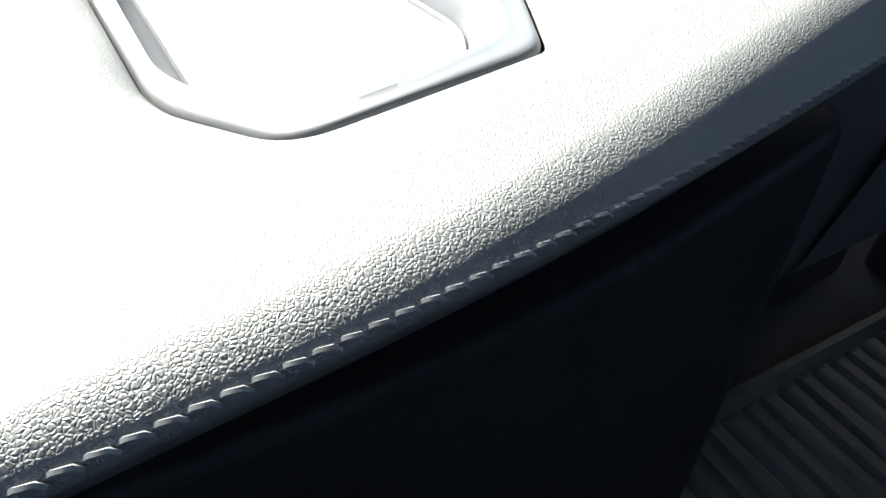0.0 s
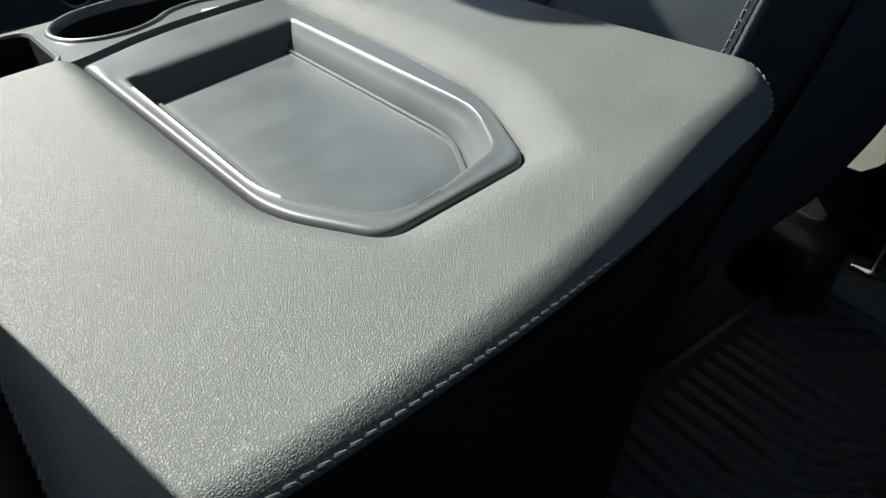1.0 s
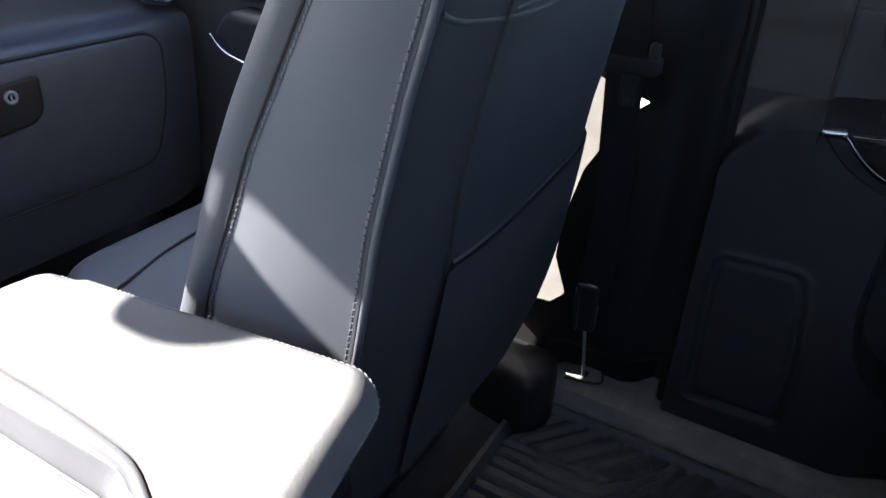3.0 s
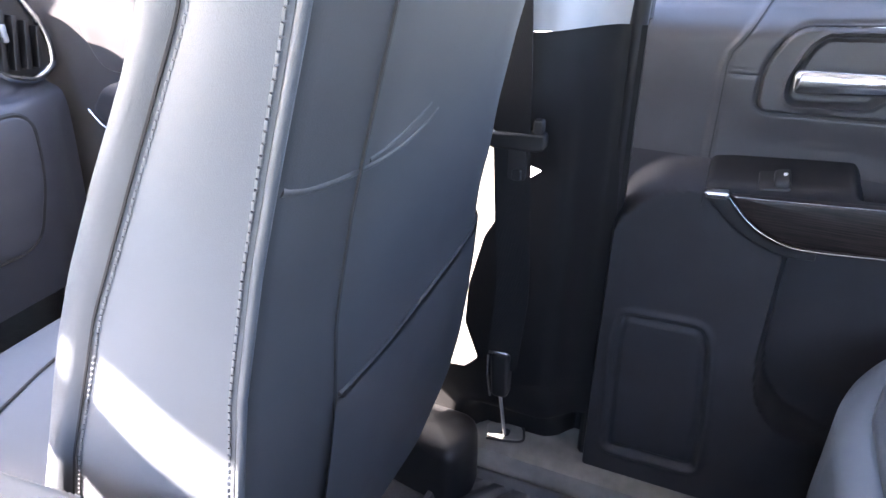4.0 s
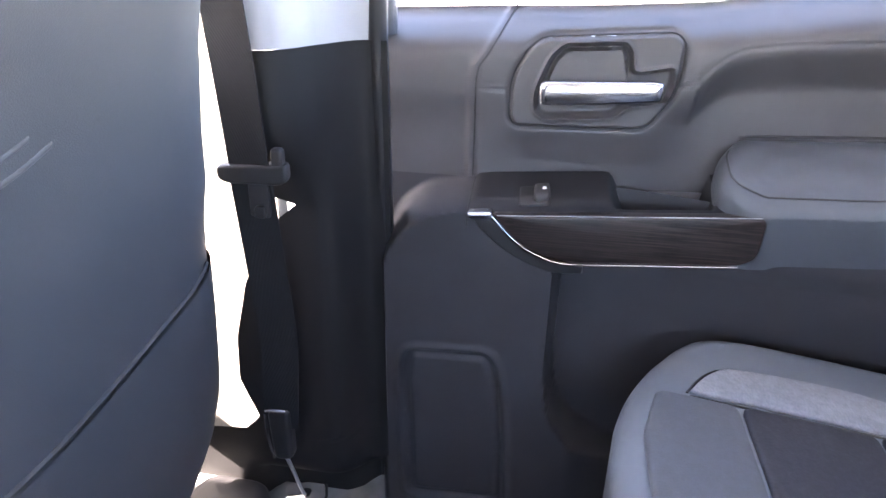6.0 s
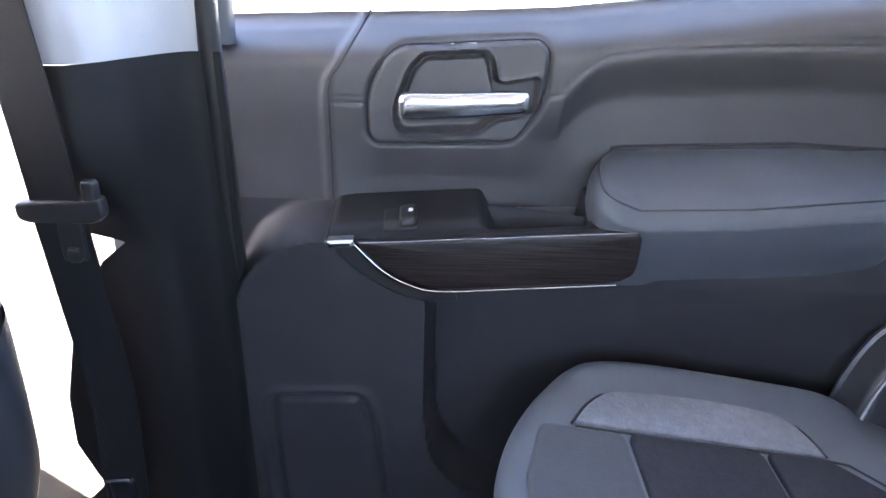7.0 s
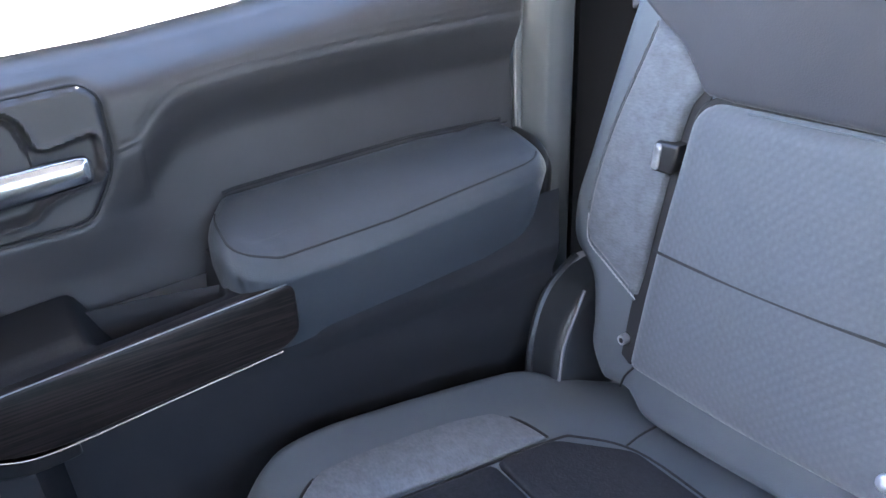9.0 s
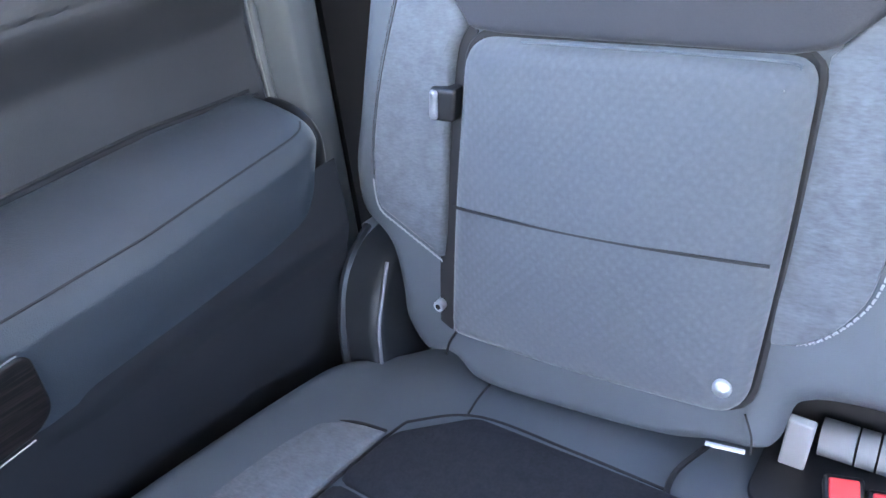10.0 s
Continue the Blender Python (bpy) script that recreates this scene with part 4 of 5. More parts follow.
part("key_slot", box((0.4425, dash_y(0.4) - 0.015, 0.395), (0.4455, dash_y(0.4) - 0.0115, 0.405)), GREY_PLASTIC, lock)
socket = part("power_socket", slab([(0.04 + 0.02 * math.cos(a), 0.266 + 0.02 * math.sin(a)) for a in np.linspace(0, 2 * math.pi, 33)[:-1]], 0.01, 0.003, lambda u, v, h: (u, dash_y(v) + 0.002 - h, v), 0, 0.005), DARK_PLASTIC, dash, "black power socket cap")
part("socket_ring", tube([(0.04 + 0.022 * math.cos(a), dash_y(0.266) - 0.004, 0.266 + 0.022 * math.sin(a)) for a in np.linspace(0, 2 * math.pi, 41)[:-1]], 0.002, 6, True), GREY_PLASTIC, socket, "grey socket ring")
vent_line = rounded([(0.70, 0.66), (0.8, 0.655), (0.848, 0.56), (0.85, 0.505), (0.81, 0.482), (0.75, 0.5), (0.69, 0.58)], 0.02, 5)
vent = part("air_vent", slab(vent_line, 0.02, 0.006, lambda u, v, h: (u, 1.115 - h, v), -0.004, 0.008), DARK_PLASTIC, dash, "dark side air vent")
part("vent_ring", tube([(u, 1.096, v) for u, v in resample(vent_line, 0.008, True)], 0.008, 8, True), CHROME, vent, "satin chrome vent ring")
for k in range(5):
    part("vent_slat", moved(box((-0.004, -0.012, -0.062 + 0.006 * k), (0.004, 0.004, 0.05 - 0.004 * k), 0.001), pose(0.735 + 0.021 * k, 1.092, 0.575 - 0.008 * k, 0, 12, 0)), DARK_PLASTIC, vent)
part("vent_tab", box((0.752, 1.072, 0.56), (0.762, 1.082, 0.59), 0.003), GREY_PLASTIC, vent, "pale vent tab")

card = thing("paper_tag", "white paper tag with a yellow band of print", "paper tag", (0.29, 1.0, 0.34))


def tag_at(u, v, h):
    p = Matrix.Rotation(radians(8), 4, "Y").inverted() @ Vector((u, 0, v))
    return (0.317 + p.x, 0.99 - h - 0.05 * p.z, 0.363 + p.z)


tag_line = [(-0.05, -0.036), (0.05, -0.036), (0.05, 0.031)] + [(0.0 + 0.024 * math.cos(a), 0.052 + 0.021 * math.sin(a)) for a in np.linspace(-1.2, -math.pi, 8)] + [(-0.05, 0.06)]
part("sheet", slab(tag_line, 0.0008, 0.0003, tag_at, 0, 0.004, 3, 2), PAPER, card, "white paper", smooth=False)


def printed(name, x0, z0, x1, z1, mat, lift=0.0009):
    low = [tag_at(u, v, lift) for u, v in ((x0, z0), (x1, z0), (x1, z1), (x0, z1))]
    top = [tag_at(u, v, lift + 0.0004) for u, v in ((x0, z0), (x1, z0), (x1, z1), (x0, z1))]
    part(name, rings([low, top], True, True, True), mat, card, smooth=False)


printed("yellow_band", -0.0495, 0.0135, 0.0495, 0.0305, YELLOW)
for k, w in enumerate((0.066, 0.04)):
    printed("band_print", -0.034, 0.0245 - 0.008 * k, -0.034 + w, 0.0275 - 0.008 * k, INK, 0.0014)
for k, w in enumerate((0.05, 0.078, 0.085, 0.07, 0.083, 0.045, 0.08, 0.06, 0.03)):
    printed("print_line", -0.043, 0.0078 - 0.0048 * k, -0.043 + w, 0.0092 - 0.0048 * k, INK)

mirror = thing("rear_view_mirror", "dark rear view mirror under the roof", "mirror", (-0.01, 1.06, 0.98))
part("housing", slab(rounded([(-0.085, 0.974), (0.13, 0.974), (0.145, 1.02), (0.13, 1.072), (-0.085, 1.075), (-0.108, 1.02)], 0.03, 5), 0.03, 0.012, lambda u, v, h: (u, 1.075 - h, v), 0, 0.01), DARK_PLASTIC, mirror, "black mirror housing")
mount = smooth_line([(-0.085, 1.174), (-0.062, 1.165), (-0.051, 1.155), (-0.04, 1.138), (-0.031, 1.11), (-0.027, 1.06)], 4)
part("mount", slab(mount + [(0.03 - x, z) for x, z in reversed(mount)], 0.035, 0.008, lambda u, v, h: (u, 1.085 - h, v), 0, 0.006), DARK_PLASTIC, mirror, "flared mirror mount")


# ---- centre console ----
XC = -0.014
LID = rounded([(-0.184, 0.424), (-0.19, 0.19), (-0.187, 0.08), (-0.14, 0.0758), (-0.06, 0.0785), (0.0, 0.0855), (0.1705, 0.119), (0.1675, 0.19), (0.161, 0.3), (0.153, 0.465), (0.11, 0.479), (0.06, 0.4785), (0.02, 0.4745), (-0.02, 0.4675), (-0.053, 0.458), (-0.092, 0.4405)], [0.012, 0.05, 0.024, 0.03, 0.03, 0.04, 0.026, 0.05, 0.1, 0.012, 0.03, 0.01, 0.01, 0.01, 0.01, 0.01], 10)
OPENING = rounded([(-0.0935, 0.4375), (-0.0835, 0.2), (-0.0565, 0.1525), (0.0265, 0.159), (0.0555, 0.22), (0.0625, 0.3), (0.0645, 0.4765), (0.02, 0.4725), (-0.02, 0.4655), (-0.053, 0.456)], [0.003, 0.02, 0.012, 0.01, 0.02, 0.03, 0.004, 0.01, 0.01, 0.01], 6)
WELL = rounded([(-0.079, 0.389), (-0.0765, 0.215), (-0.047, 0.166), (-0.02, 0.1665), (0.0215, 0.179), (0.042, 0.217), (0.0425, 0.412)], [0.003, 0.022, 0.012, 0.02, 0.01, 0.018, 0.003], 6)


def lid_z(x, y):
    return 0.447 + 0.07 * x - 0.07 * (y - 0.11)


def console():
    ob = thing("centre_console", "grey vinyl centre console with an inset tray", "centre console", (-0.01, 0.3, -0.045))
    angles = np.linspace(0, 2 * math.pi, 481)[:-1]
    centre = (XC, 0.3)
    fine = resample(LID, 0.003, True)
    outer = polar(fine, centre, angles)
    hole = polar(OPENING, centre, angles)
    well = polar(WELL, centre, angles)

    def row(pts, h):
        return [(x, y, lid_z(x, y) + h) for x, y in pts]

    def between(a, b, s):
        return [(p[0] + (q[0] - p[0]) * s, p[1] + (q[1] - p[1]) * s) for p, q in zip(a, b)]
    def roll(x, y):
        """How the lid rolls over its edge at a rim point: the roll's width, its rounding and its slope."""
        rear = ease(0.148, 0.114, y)
        right = ease(-0.1, 0.13, x)
        front = ease(0.4, 0.42, y - 0.2 * min(x, 0.05))
        side = ease(0.0, 0.1, x) * (1 - rear) * (1 - front)
        run = 0.013 + 0.0095 * right * rear - 0.007 * side + 0.005 * front
        bend = 0.013 + 0.003 * right * rear - 0.007 * side + 0.004 * front
        return run, bend, 0.9 + 0.2 * right * rear - 0.15 * front - 0.1 * side

    def fall(x, y, d):
        run, bend, slope = roll(x, y)
        u = max(run - d, 0.0)
        return -slope * (u * u / (2 * bend) if u < bend else u - bend / 2)

    def rim_h(x, y):
        return fall(x, y, 0.0)

    def under(inward, drop):
        return [(x, y, lid_z(x, y) + rim_h(p[0], p[1]) - drop) for (x, y), p in zip(inset(outer, inward), outer)]

    rows = [under(0.03, 0.03), under(0.012, 0.02), under(0.005, 0.009), under(0.0022, 0.0064), under(0.0008, 0.0045), under(0.0001, 0.0028), under(0.0, 0.0018), under(0.0, 0.0011)]
    room = [math.hypot(p[0] - q[0], p[1] - q[1]) for p, q in zip(outer, hole)]

    def crown(p, q, w, d):
        """Height over the lid's plane at a distance d in from its edge: a rolled rim, then a dip to the tray."""
        x = min(max(1 - (w - d) / 0.03, 0), 1)
        return fall(p[0], p[1], d) - 0.0125 * x ** 2.2
    for k in range(1, 57):
        s = 0.004 + 0.996 * (k / 56) ** 1.5
        pts = between(outer, hole, s)
        rows.append([(m[0], m[1], lid_z(m[0], m[1]) + crown(p, q, w, w * s)) for m, p, q, w in zip(pts, outer, hole, room)])
    rows.append(row(inset(hole, 0.001), -0.03))
    lid = part("armrest_lid", rings(rows), LEATHER, ob, "grained grey vinyl lid")
    line = [(x, y, lid_z(x, y) + rim_h(*p) + 0.0003) for (x, y), p in zip(inset(outer, 0.0002), outer) if p[1] < 0.41 + 0.15 * min(p[0], 0.05) + 0.03 * (p[0] > 0)]
    loop = sorted(line, key=lambda p: (math.atan2(p[1] - 0.3, p[0] - XC) - math.pi / 2 - 0.2) % (2 * math.pi))
    part("lid_stitching", stitches(loop, 0.005, 0.0045, 0.00065, slant=0.0006), THREAD, lid, "grey thread")
    rim = [row(inset(hole, 0.0012), -0.022)]
    for s, h in ((0.0, -0.0135), (0.05, -0.0115), (0.14, -0.0102), (0.25, -0.0098), (0.4, -0.0099), (0.7, -0.0102), (0.86, -0.0096), (0.95, -0.0102), (1.0, -0.0122)):
        rim.append(row(between(inset(hole, 0.0012), well, s), h))
    for d, h in ((0.0035, -0.0165), (0.0085, -0.0245), (0.009, -0.0262), (0.01, -0.0245), (0.012, -0.0245), (0.013, -0.029)):
        rim.append(row(inset(well, d), h))
    part("tray_rim", rings(rim), TRAY, lid, "satin grey plastic tray surround")
    floor_line = [(XC + (x - XC) * 0.84, 0.29 + (y - 0.29) * 0.92) for x, y in WELL]
    tray = part("tray_mat", slab(floor_line, 0.003, 0.0012, lambda u, v, h: (u, v, lid_z(u, v) - 0.029 + h), 0, 0.004, 8), TRAY_MAT, lid, "fine ribbed rubber tray mat")
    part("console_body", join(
        slab(rounded([(-0.175, 0.405), (-0.178, 0.115), (-0.012, 0.098), (0.15, 0.125), (0.137, 0.43)], [0.01, 0.03, 0.1, 0.03, 0.01], 5), 0.44, 0.005, lambda u, v, h: (u, v, -0.045 + h * (lid_z(u, v) - 0.012) / 0.44), 0, 0.015)), SHADED_CONSOLE, ob, "vinyl console side, blackened to hold its shade")
    mouth = resample(smooth_line([(-0.0895, 0.527), (-0.084, 0.504), (-0.067, 0.491), (-0.046, 0.489), (-0.026, 0.498), (-0.012, 0.511), (0.004, 0.518), (0.023, 0.519), (0.044, 0.509), (0.064, 0.502), (0.086, 0.511), (0.099, 0.53), (0.106, 0.557), (0.1, 0.579), (0.08, 0.588), (0.052, 0.587), (0.02, 0.573), (-0.005, 0.568), (-0.03, 0.571), (-0.06, 0.565), (-0.08, 0.55)], 5, True), 0.004, True)
    pocket = resample(rounded([(-0.103, 0.545), (-0.1, 0.464), (-0.176, 0.45), (-0.178, 0.548)], 0.012, 5), 0.004, True)
    low = -0.0145
    holes = [inset(clean(mouth), -0.0045), inset(clean(pocket), -0.004)]
    near = [(-0.19, 0.436), (-0.09, 0.452), (-0.05, 0.474), (0.0, 0.485), (0.05, 0.489), (0.1, 0.492)]
    edge = near + [(0.118, 0.515), (0.117, 0.546), (0.113, 0.572), (0.099, 0.589), (0.072, 0.599), (0.027, 0.592), (-0.011, 0.579), (-0.045, 0.574), (-0.07, 0.561), (-0.103, 0.557), (-0.19, 0.556)]
    bm = bmesh.new()
    for loop_pts in [edge] + holes:
        ring = [bm.verts.new((x, y, lid_z(x, y) + low)) for x, y in loop_pts]
        for a, b in zip(ring, ring[1:] + ring[:1]):
            bm.edges.new((a, b))
    bmesh.ops.triangle_fill(bm, use_beauty=True, use_dissolve=False, edges=bm.edges[:])
    bm.verts.index_update()
    deck = [v.co.copy() for v in bm.verts], [[v.index for v in f.verts] for f in bm.faces]
    bm.free()
    skirt = rings([row(edge, low), row(inset(edge, -0.002), low - 0.004), row(inset(edge, -0.002), low - 0.09)])
    deck_ob = part("cup_holder", join(deck, skirt), TRAY, ob, "grey plastic twin cup holder")
    lip = ((-0.0045, 0.0), (-0.0036, 0.0016), (-0.002, 0.0024), (-0.0004, 0.0018), (0.001, -0.001), (0.0018, -0.005))
    part("cup_rim", rings([row(inset(clean(mouth), d), low + h) for d, h in lip]), TRAY, deck_ob, "bevelled cup rim")
    part("cup_well", rings([row(inset(clean(mouth), d), low + h) for d, h in ((0.0018, -0.005), (0.003, -0.012), (0.006, -0.075))], True, False, True), SHADED_CONSOLE, deck_ob, "cup wells, blackened for the shade inside")
    lip = ((-0.004, 0.0), (-0.003, 0.0012), (-0.001, 0.0012), (0.0005, -0.0008))
    part("pocket_rim", rings([row(inset(clean(pocket), d), low + h) for d, h in lip]), TRAY, deck_ob, "bevelled pocket rim")
    part("side_pocket", rings([row(inset(clean(pocket), d), low + h) for d, h in ((0.0005, -0.0008), (0.003, -0.045))], True, False, True), SHADED_CONSOLE, deck_ob, "side pocket, blackened for the shade inside")
    part("latch_tab", box((0.008, 0.4765, lid_z(0.02, 0.485) - 0.022), (0.024, 0.49, lid_z(0.02, 0.485) - 0.0125), 0.002), PALE_TRIM, deck_ob, "pale latch tab")
    part("console_front", box((-0.18, 0.45, -0.045), (0.155, 0.79, 0.32), 0.01), DARK_PLASTIC, ob, "dark console base")
    return ob


console()


# ---- rear bench ----
def sb(u, v, h):
    """Laid on the leaning face of the rear backrest."""
    return (u, -0.682 - 0.17 * (v - 0.45) + h, v)


def cushion_at(u, v, h):
    return (u, v, 0.325 + 0.13 * (v + 0.4) + h)


def rear_seat():
    ob = thing("rear_bench", "grey vinyl and cloth rear bench seat", "car seat", (0.4, -0.6, -0.045))
    out = smooth_line([(0.669, 0.96), (0.704, 0.82), (0.726, 0.715), (0.746, 0.638), (0.768, 0.545), (0.78, 0.492), (0.774, 0.448), (0.744, 0.42), (0.734, 0.38), (0.73, 0.345), (0.705, 0.314), (0.672, 0.317), (0.64, 0.297), (0.54, 0.3), (0.465, 0.308), (0.43, 0.318), (0.403, 0.322), (0.389, 0.332), (0.38, 0.368), (0.35, 0.379), (0.29, 0.379)], 5) + [(0.05, 0.38), (0.05, 0.97)]
    back = part("backrest", slab(out, 0.13, 0.026, lambda u, v, h: sb(u, v, h - 0.13), 0.0, 0.008, 6, 6), REAR_VINYL, ob, "grey vinyl backrest")
    flap = rounded([(0.657, 0.362), (0.649, 0.47), (0.631, 0.612), (0.395, 0.603), (0.399, 0.5), (0.41, 0.366), (0.538, 0.359)], [0.014, 0.05, 0.022, 0.018, 0.05, 0.022, 0.1], 6)
    panel = part("fold_panel", slab(flap, 0.022, 0.018, sb, 0.009, 0.006, 7, 6), FABRIC, back, "quilted grey cloth folding panel")
    part("panel_gap", tube([sb(u, v, 0.0015) for u, v in resample(inset(flap, -0.002), 0.008, True)], 0.0035, 6, True), SEAM, back)
    bead = smooth_line([(0.58, 0.6112), (0.55, 0.6105), (0.42, 0.6045), (0.403, 0.6)], 6)
    part("panel_piping", tube([sb(u, v, 0.0175) for u, v in bead], 0.001, 6), REAR_VINYL, panel, "thin edge piping")
    part("panel_seam", tube([sb(u, 0.4865, 0.0225 + 0.0085 * (1 - ((u - 0.523) / 0.125) ** 2) * 0.9) for u in np.linspace(0.641, 0.404, 30)], 0.0013, 5), SEAM, panel)
    left = smooth_line([(0.688, 0.672), (0.6985, 0.643), (0.7225, 0.581), (0.7365, 0.528), (0.741, 0.49), (0.737, 0.465), (0.715, 0.452), (0.668, 0.428)], 6) + smooth_line([(0.664, 0.45), (0.656, 0.53), (0.645, 0.6), (0.633, 0.62), (0.641, 0.634), (0.66, 0.655)], 4)
    # Flat dark strip in place of a cut slot and its shade.
    slot = smooth_line([(0.677, 0.362), (0.673, 0.43), (0.662, 0.5), (0.65, 0.58), (0.637, 0.628)], 4) + [(0.626, 0.617)] + smooth_line([(0.64, 0.56), (0.65, 0.47), (0.66, 0.38)], 4) + [(0.664, 0.355)]
    part("panel_slot_shade", slab(slot, 0.0012, 0.0005, sb, 0, 0.004), SEAM, back, "dark strip for the shaded slot beside the folding panel")
    part("cloth_insert", slab(left, 0.009, 0.007, lambda u, v, h: sb(u, v, h - 0.0005), 0.002, 0.005), PALE_FABRIC, back, "pale grey melange cloth insert")
    right = smooth_line([(0.392, 0.602), (0.396, 0.55), (0.401, 0.48), (0.406, 0.426), (0.378, 0.429), (0.353, 0.462), (0.345, 0.51), (0.325, 0.6), (0.34, 0.66)], 6)
    part("cloth_insert", slab(right, 0.004, 0.002, lambda u, v, h: sb(u, v, h - 0.0005), 0.003, 0.006), PALE_FABRIC, back, "pale grey melange cloth insert")
    upper = smooth_line([(0.709, 0.688), (0.688, 0.6725), (0.66, 0.6535), (0.6415, 0.633), (0.63, 0.6165)], 5) + [(0.60, 0.613), (0.41, 0.604)] + smooth_line([(0.39, 0.607), (0.36, 0.632), (0.33, 0.66)], 4) + [(0.3, 0.7), (0.3, 0.94), (0.65, 0.94)]
    part("upper_cushion", slab(upper, 0.012, 0.008, lambda u, v, h: sb(u, v, h - 0.001), 0.01, 0.008), UPPER_CLOTH, back, "dark cloth upper cushion")
    st = smooth_line([(0.743, 0.49), (0.739, 0.463), (0.716, 0.449), (0.668, 0.425)], 8)
    part("insert_stitching", stitches([sb(u + 0.003, v - 0.003, 0.001) for u, v in st], 0.005, 0.0035, 0.0009), PALE_THREAD, back, "pale thread")
    st = smooth_line([(0.745, 0.49), (0.7395, 0.528), (0.7255, 0.581), (0.7015, 0.643), (0.691, 0.671)], 8)
    part("insert_stitching", stitches([sb(u + 0.003, v, 0.0008) for u, v in st], 0.0052, 0.0034, 0.0007), SEAT_THREAD, back, "grey thread")
    part("insert_seam", tube([sb(u, v, 0.0) for u, v in st], 0.0008, 5), SEAM, back)
    st = smooth_line([(0.405, 0.422), (0.377, 0.425), (0.35, 0.459), (0.341, 0.51)], 8)
    part("insert_stitching", stitches([sb(u, v + 0.004, 0.002) for u, v in st], 0.0052, 0.0033, 0.0008), PALE_THREAD, back, "pale thread")
    part("lower_seam", tube([sb(u, v, 0.001) for u, v in smooth_line([(0.41, 0.362), (0.404, 0.345), (0.403, 0.331)], 5)], 0.0008, 5), SEAM, back)
    part("lower_seam", tube([sb(u, v, 0.001) for u, v in smooth_line([(0.657, 0.358), (0.668, 0.342), (0.672, 0.328)], 5)], 0.0012, 5), SEAM, back)
    clip_line = rounded([(0.64, 0.5745), (0.6665, 0.5755), (0.668, 0.5495), (0.644, 0.549)], 0.003, 3)
    clip = part("latch_clip", slab(clip_line, 0.014, 0.003, sb, 0, 0.003), DARK_PLASTIC, back, "dark metal latch clip")
    part("clip_edge", slab(rounded([(0.657, 0.5735), (0.6655, 0.574), (0.667, 0.551), (0.658, 0.5505)], 0.003, 3), 0.0165, 0.003, sb, 0, 0.003), CLIP_GREY, clip, "paler strip along one edge of the clip")
    part("bolt", tube([sb(0.674, 0.38, -0.002), sb(0.674, 0.38, 0.006), sb(0.674, 0.3801, 0.008)], 0.0052, 14), PALE_METAL, back, "bright bolt head")
    part("bolt_socket", tube([sb(0.674, 0.38, 0.0078), sb(0.674, 0.3801, 0.0084)], 0.0026, 10), SEAM, back)
    part("panel_stud", slab([(0.4225 + 0.0064 * math.cos(a), 0.395 + 0.0064 * math.sin(a)) for a in np.linspace(0, 2 * math.pi, 33)[:-1]], 0.0045, 0.003, lambda u, v, h: sb(u, v, 0.0225 + h), 0.0012, 0.0015), PALE_METAL, panel, "shiny round stud")
    part("strap_clip", slab(rounded([(0.726, 0.694), (0.742, 0.69), (0.739, 0.676), (0.724, 0.68)], 0.002, 3), 0.01, 0.003, lambda u, v, h: sb(u, v, h - 0.022), 0, 0.003), COVER, back, "grey strap clip")
    cover = rounded([(-0.646, 0.28), (-0.651, 0.332), (-0.668, 0.37), (-0.703, 0.398), (-0.745, 0.405), (-0.745, 0.25), (-0.67, 0.255)], [0.01, 0.03, 0.04, 0.02, 0.01, 0.01, 0.02], 5)
    cov = part("hinge_cover", slab(cover, 0.05, 0.012, lambda u, v, h: (0.803 - h, u, v), 0, 0.006), COVER, ob, "grey plastic hinge cover")
    part("cover_edge", tube(smooth_line([(0.7535, -0.688, 0.394), (0.7525, -0.672, 0.366), (0.7525, -0.657, 0.335), (0.7525, -0.649, 0.295)], 6), 0.0019, 6), EDGE_GREY, cov, "pale metal edge")
    part("cover_rim", tube(smooth_line([(0.808, -0.725, 0.406), (0.804, -0.68, 0.38), (0.8, -0.653, 0.335), (0.798, -0.641, 0.28)], 6), 0.0045, 6), COVER, cov, "grey rubber rim")
    outline = smooth_line([(0.57, -0.232), (0.64, -0.241), (0.7, -0.262), (0.755, -0.296), (0.79, -0.334), (0.804, -0.375), (0.808, -0.43), (0.805, -0.55), (0.797, -0.63), (0.775, -0.668), (0.745, -0.71)], 6) + [(0.7, -0.75), (0.05, -0.75), (0.05, -0.232)]
    seat = part("seat", slab(outline, 0.15, 0.03, lambda u, v, h: cushion_at(u, v, h - 0.15 - 0.012 * ease(-0.3, -0.23, v) * (h / 0.15) ** 2 + 0.014 * ease(0.745, 0.79, u) * (h / 0.15) ** 2 * ease(-0.7, -0.6, v)), 0.0, 0.008, 6, 6), REAR_VINYL, ob, "grey vinyl bench cushion")
    pale = smooth_line([(0.682, -0.318), (0.722, -0.345), (0.747, -0.382), (0.757, -0.44), (0.755, -0.5), (0.745, -0.538), (0.715, -0.562), (0.678, -0.57)], 6)
    part("cloth_insert", slab(pale, 0.005, 0.0025, lambda u, v, h: cushion_at(u, v, h - 0.001), 0.003, 0.006), PALE_FABRIC, seat, "pale grey melange cloth insert")
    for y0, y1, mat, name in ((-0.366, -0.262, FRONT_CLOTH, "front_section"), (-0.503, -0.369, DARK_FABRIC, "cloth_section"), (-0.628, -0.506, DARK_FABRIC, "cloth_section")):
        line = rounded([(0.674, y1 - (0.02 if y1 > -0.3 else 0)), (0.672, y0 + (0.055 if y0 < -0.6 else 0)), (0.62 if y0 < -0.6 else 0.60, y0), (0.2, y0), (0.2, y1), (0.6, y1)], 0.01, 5)
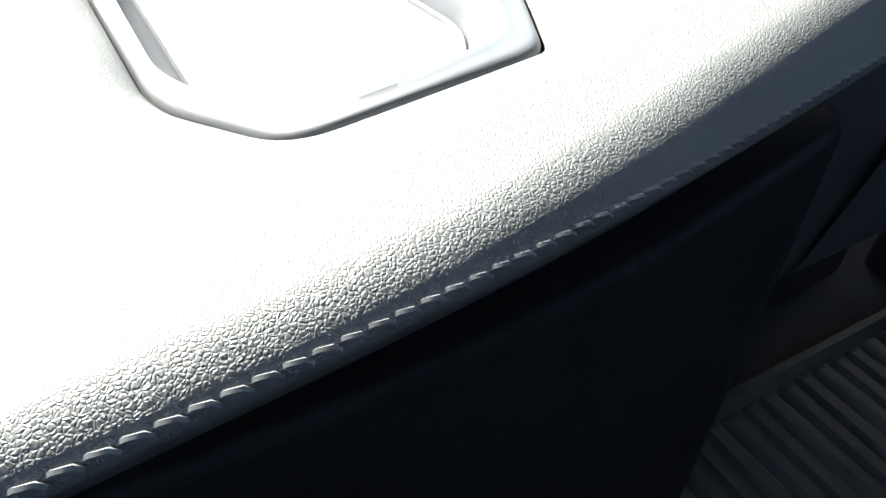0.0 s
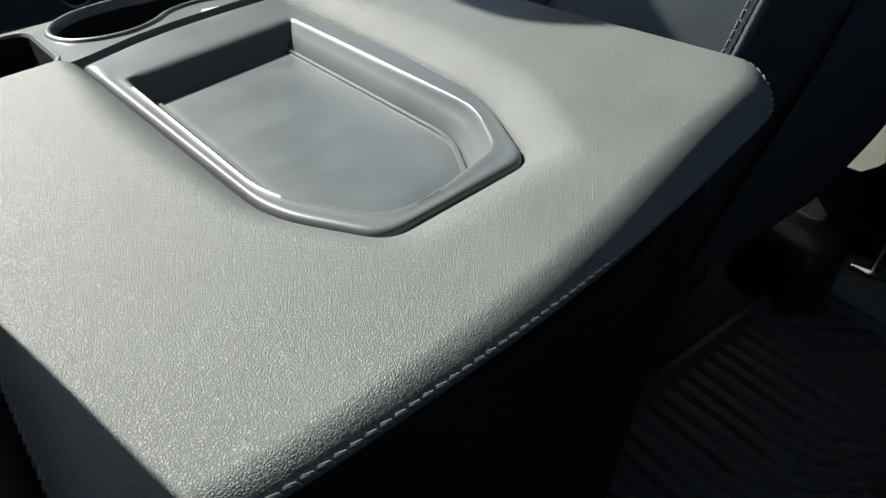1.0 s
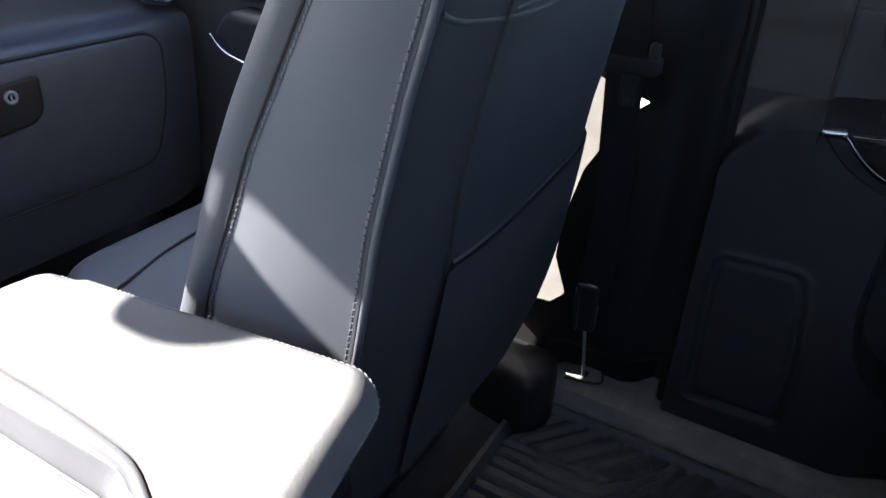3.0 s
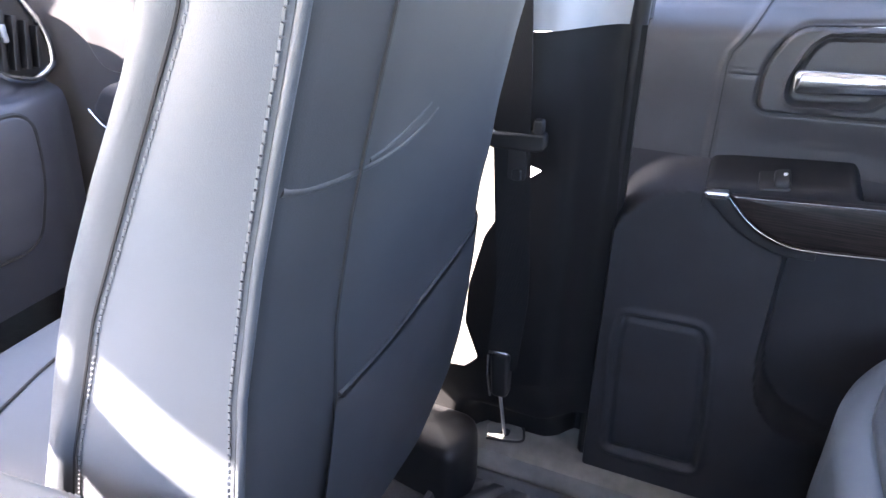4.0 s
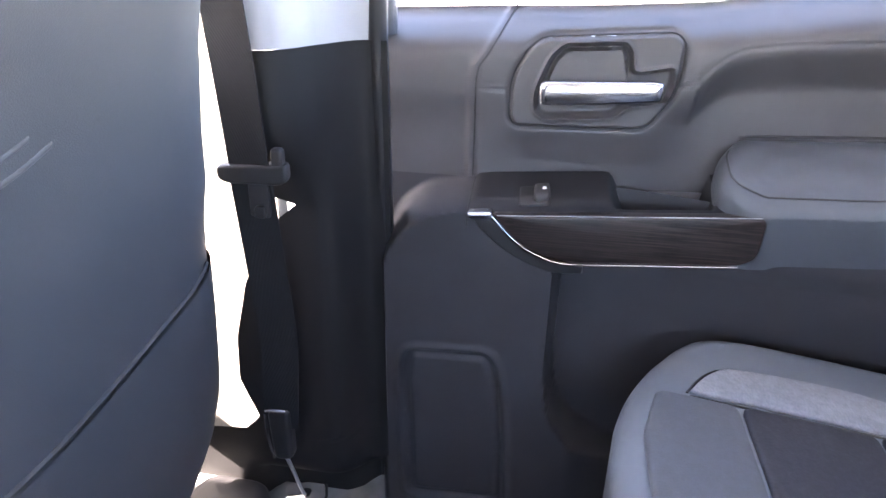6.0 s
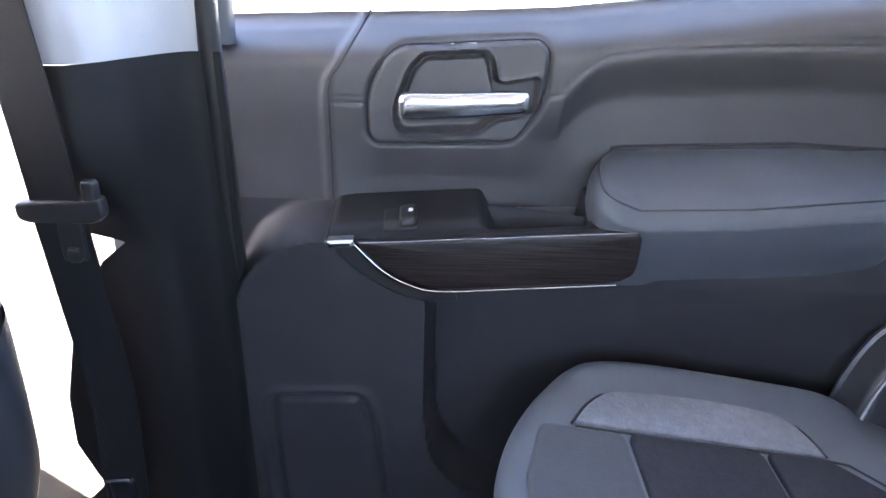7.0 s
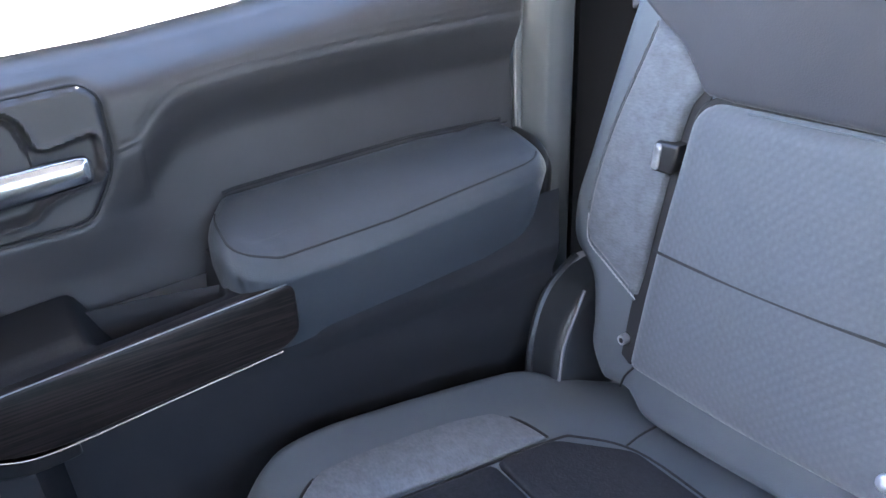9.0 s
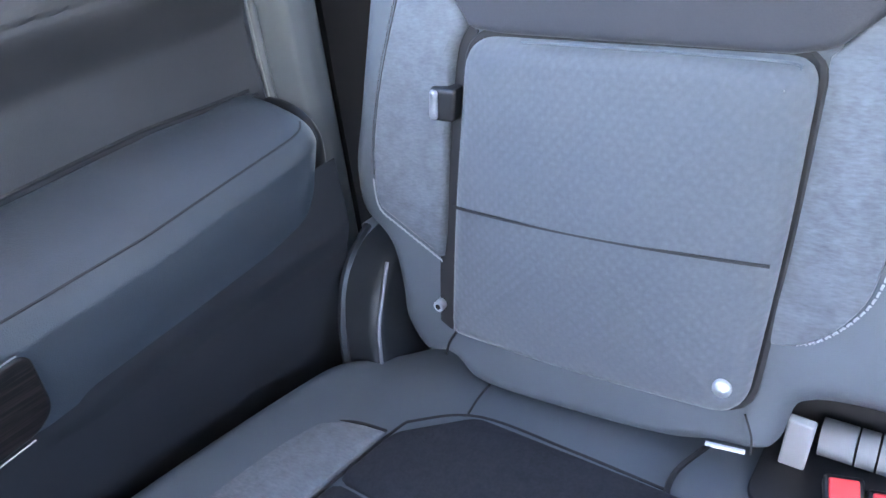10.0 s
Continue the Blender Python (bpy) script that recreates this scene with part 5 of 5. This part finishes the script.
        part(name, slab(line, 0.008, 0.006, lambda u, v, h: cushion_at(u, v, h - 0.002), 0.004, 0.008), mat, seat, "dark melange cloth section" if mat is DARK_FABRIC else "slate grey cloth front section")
    part("cushion_seam", tube([cushion_at(u, v, 0.0) for u, v in smooth_line([(0.677, -0.318), (0.676, -0.45), (0.675, -0.572), (0.665, -0.6), (0.62, -0.632), (0.53, -0.634), (0.45, -0.632)], 6)], 0.0016, 6), SEAM, seat)
    part("cushion_seam", tube([cushion_at(u, v, 0.0008) for u, v in smooth_line([(0.681, -0.315), (0.722, -0.342), (0.75, -0.382), (0.76, -0.44), (0.758, -0.5), (0.748, -0.541), (0.716, -0.566), (0.68, -0.573)], 6)], 0.0016, 6), SEAM, seat)
    part("cushion_seam", tube([cushion_at(u, v, 0.001) for u, v in smooth_line([(0.632, -0.63), (0.638, -0.66), (0.64, -0.7)], 5)], 0.0012, 5), SEAM, seat)
    part("cushion_seam", tube([cushion_at(u, v, 0.002) for u, v in smooth_line([(0.44, -0.7), (0.452, -0.66), (0.452, -0.632), (0.44, -0.6)], 5)], 0.0025, 5), SEAM, seat)
    part("seat_base", box((0.1, -0.72, -0.045), (0.72, -0.34, 0.16), 0.02), DARK_PLASTIC, ob, "dark seat base")
    for x0, x1 in ((0.344, 0.367), (0.3305, 0.3425), (0.306, 0.329)):
        part("hinge_bar", tube([(x0, -0.718, 0.3145), (x0 + 0.001, -0.718, 0.3145), (x1 - 0.001, -0.718, 0.3145), (x1, -0.718, 0.3145)], 0.0145, 16), GREY_PLASTIC, ob, "grey hinge tube")
    part("hinge_plate", moved(box((-0.0092, -0.004, -0.032), (0.0092, 0.004, 0.03), 0.002), pose(0.38, -0.7, 0.316, -10, -5, 0)), PALE_TRIM, ob, "pale hinge plate")
    # Black block and sheet laid in for the shade round the hinge.
    part("hinge_shade_block", box((0.28, -0.76, 0.24), (0.395, -0.738, 0.36), 0.004), SEAM, ob)
    part("hinge_shade", slab(rounded([(0.404, -0.662), (0.392, -0.645), (0.2, -0.645), (0.2, -0.74), (0.404, -0.74)], 0.008, 4), 0.005, 0.002, lambda u, v, h: cushion_at(u, v, h), 0, 0.006), SEAM, ob, "black sheet laid in for the shade under the backrest")
    # White cord stands in for light in the gap below the backrest.
    part("light_slot", tube([sb(0.434, 0.3275, 0.001), sb(0.407, 0.331, 0.001)], 0.0019, 5), PAPER, ob, "white cord for the bright gap under the backrest")
    return ob


rear_seat()


def buckle(x, y, z, lean):
    ob = thing("belt_buckle", "black seat belt buckle with a red button", "seat belt buckle", (x, y, z), "rear belt buckles")
    m = pose(x, y, z, -35, lean, 12)
    body = part("buckle_body", moved(box((-0.0125, -0.011, -0.06), (0.0125, 0.011, 0.0), 0.003), m), DARK_PLASTIC, ob, "black plastic body")
    part("red_button", moved(box((-0.0095, -0.0085, -0.03), (0.0095, 0.0085, 0.0035), 0.002), m), RED, body, "red release button")
    return ob


buckle(0.344, -0.672, 0.314, 5)
buckle(0.317, -0.672, 0.313, 5)
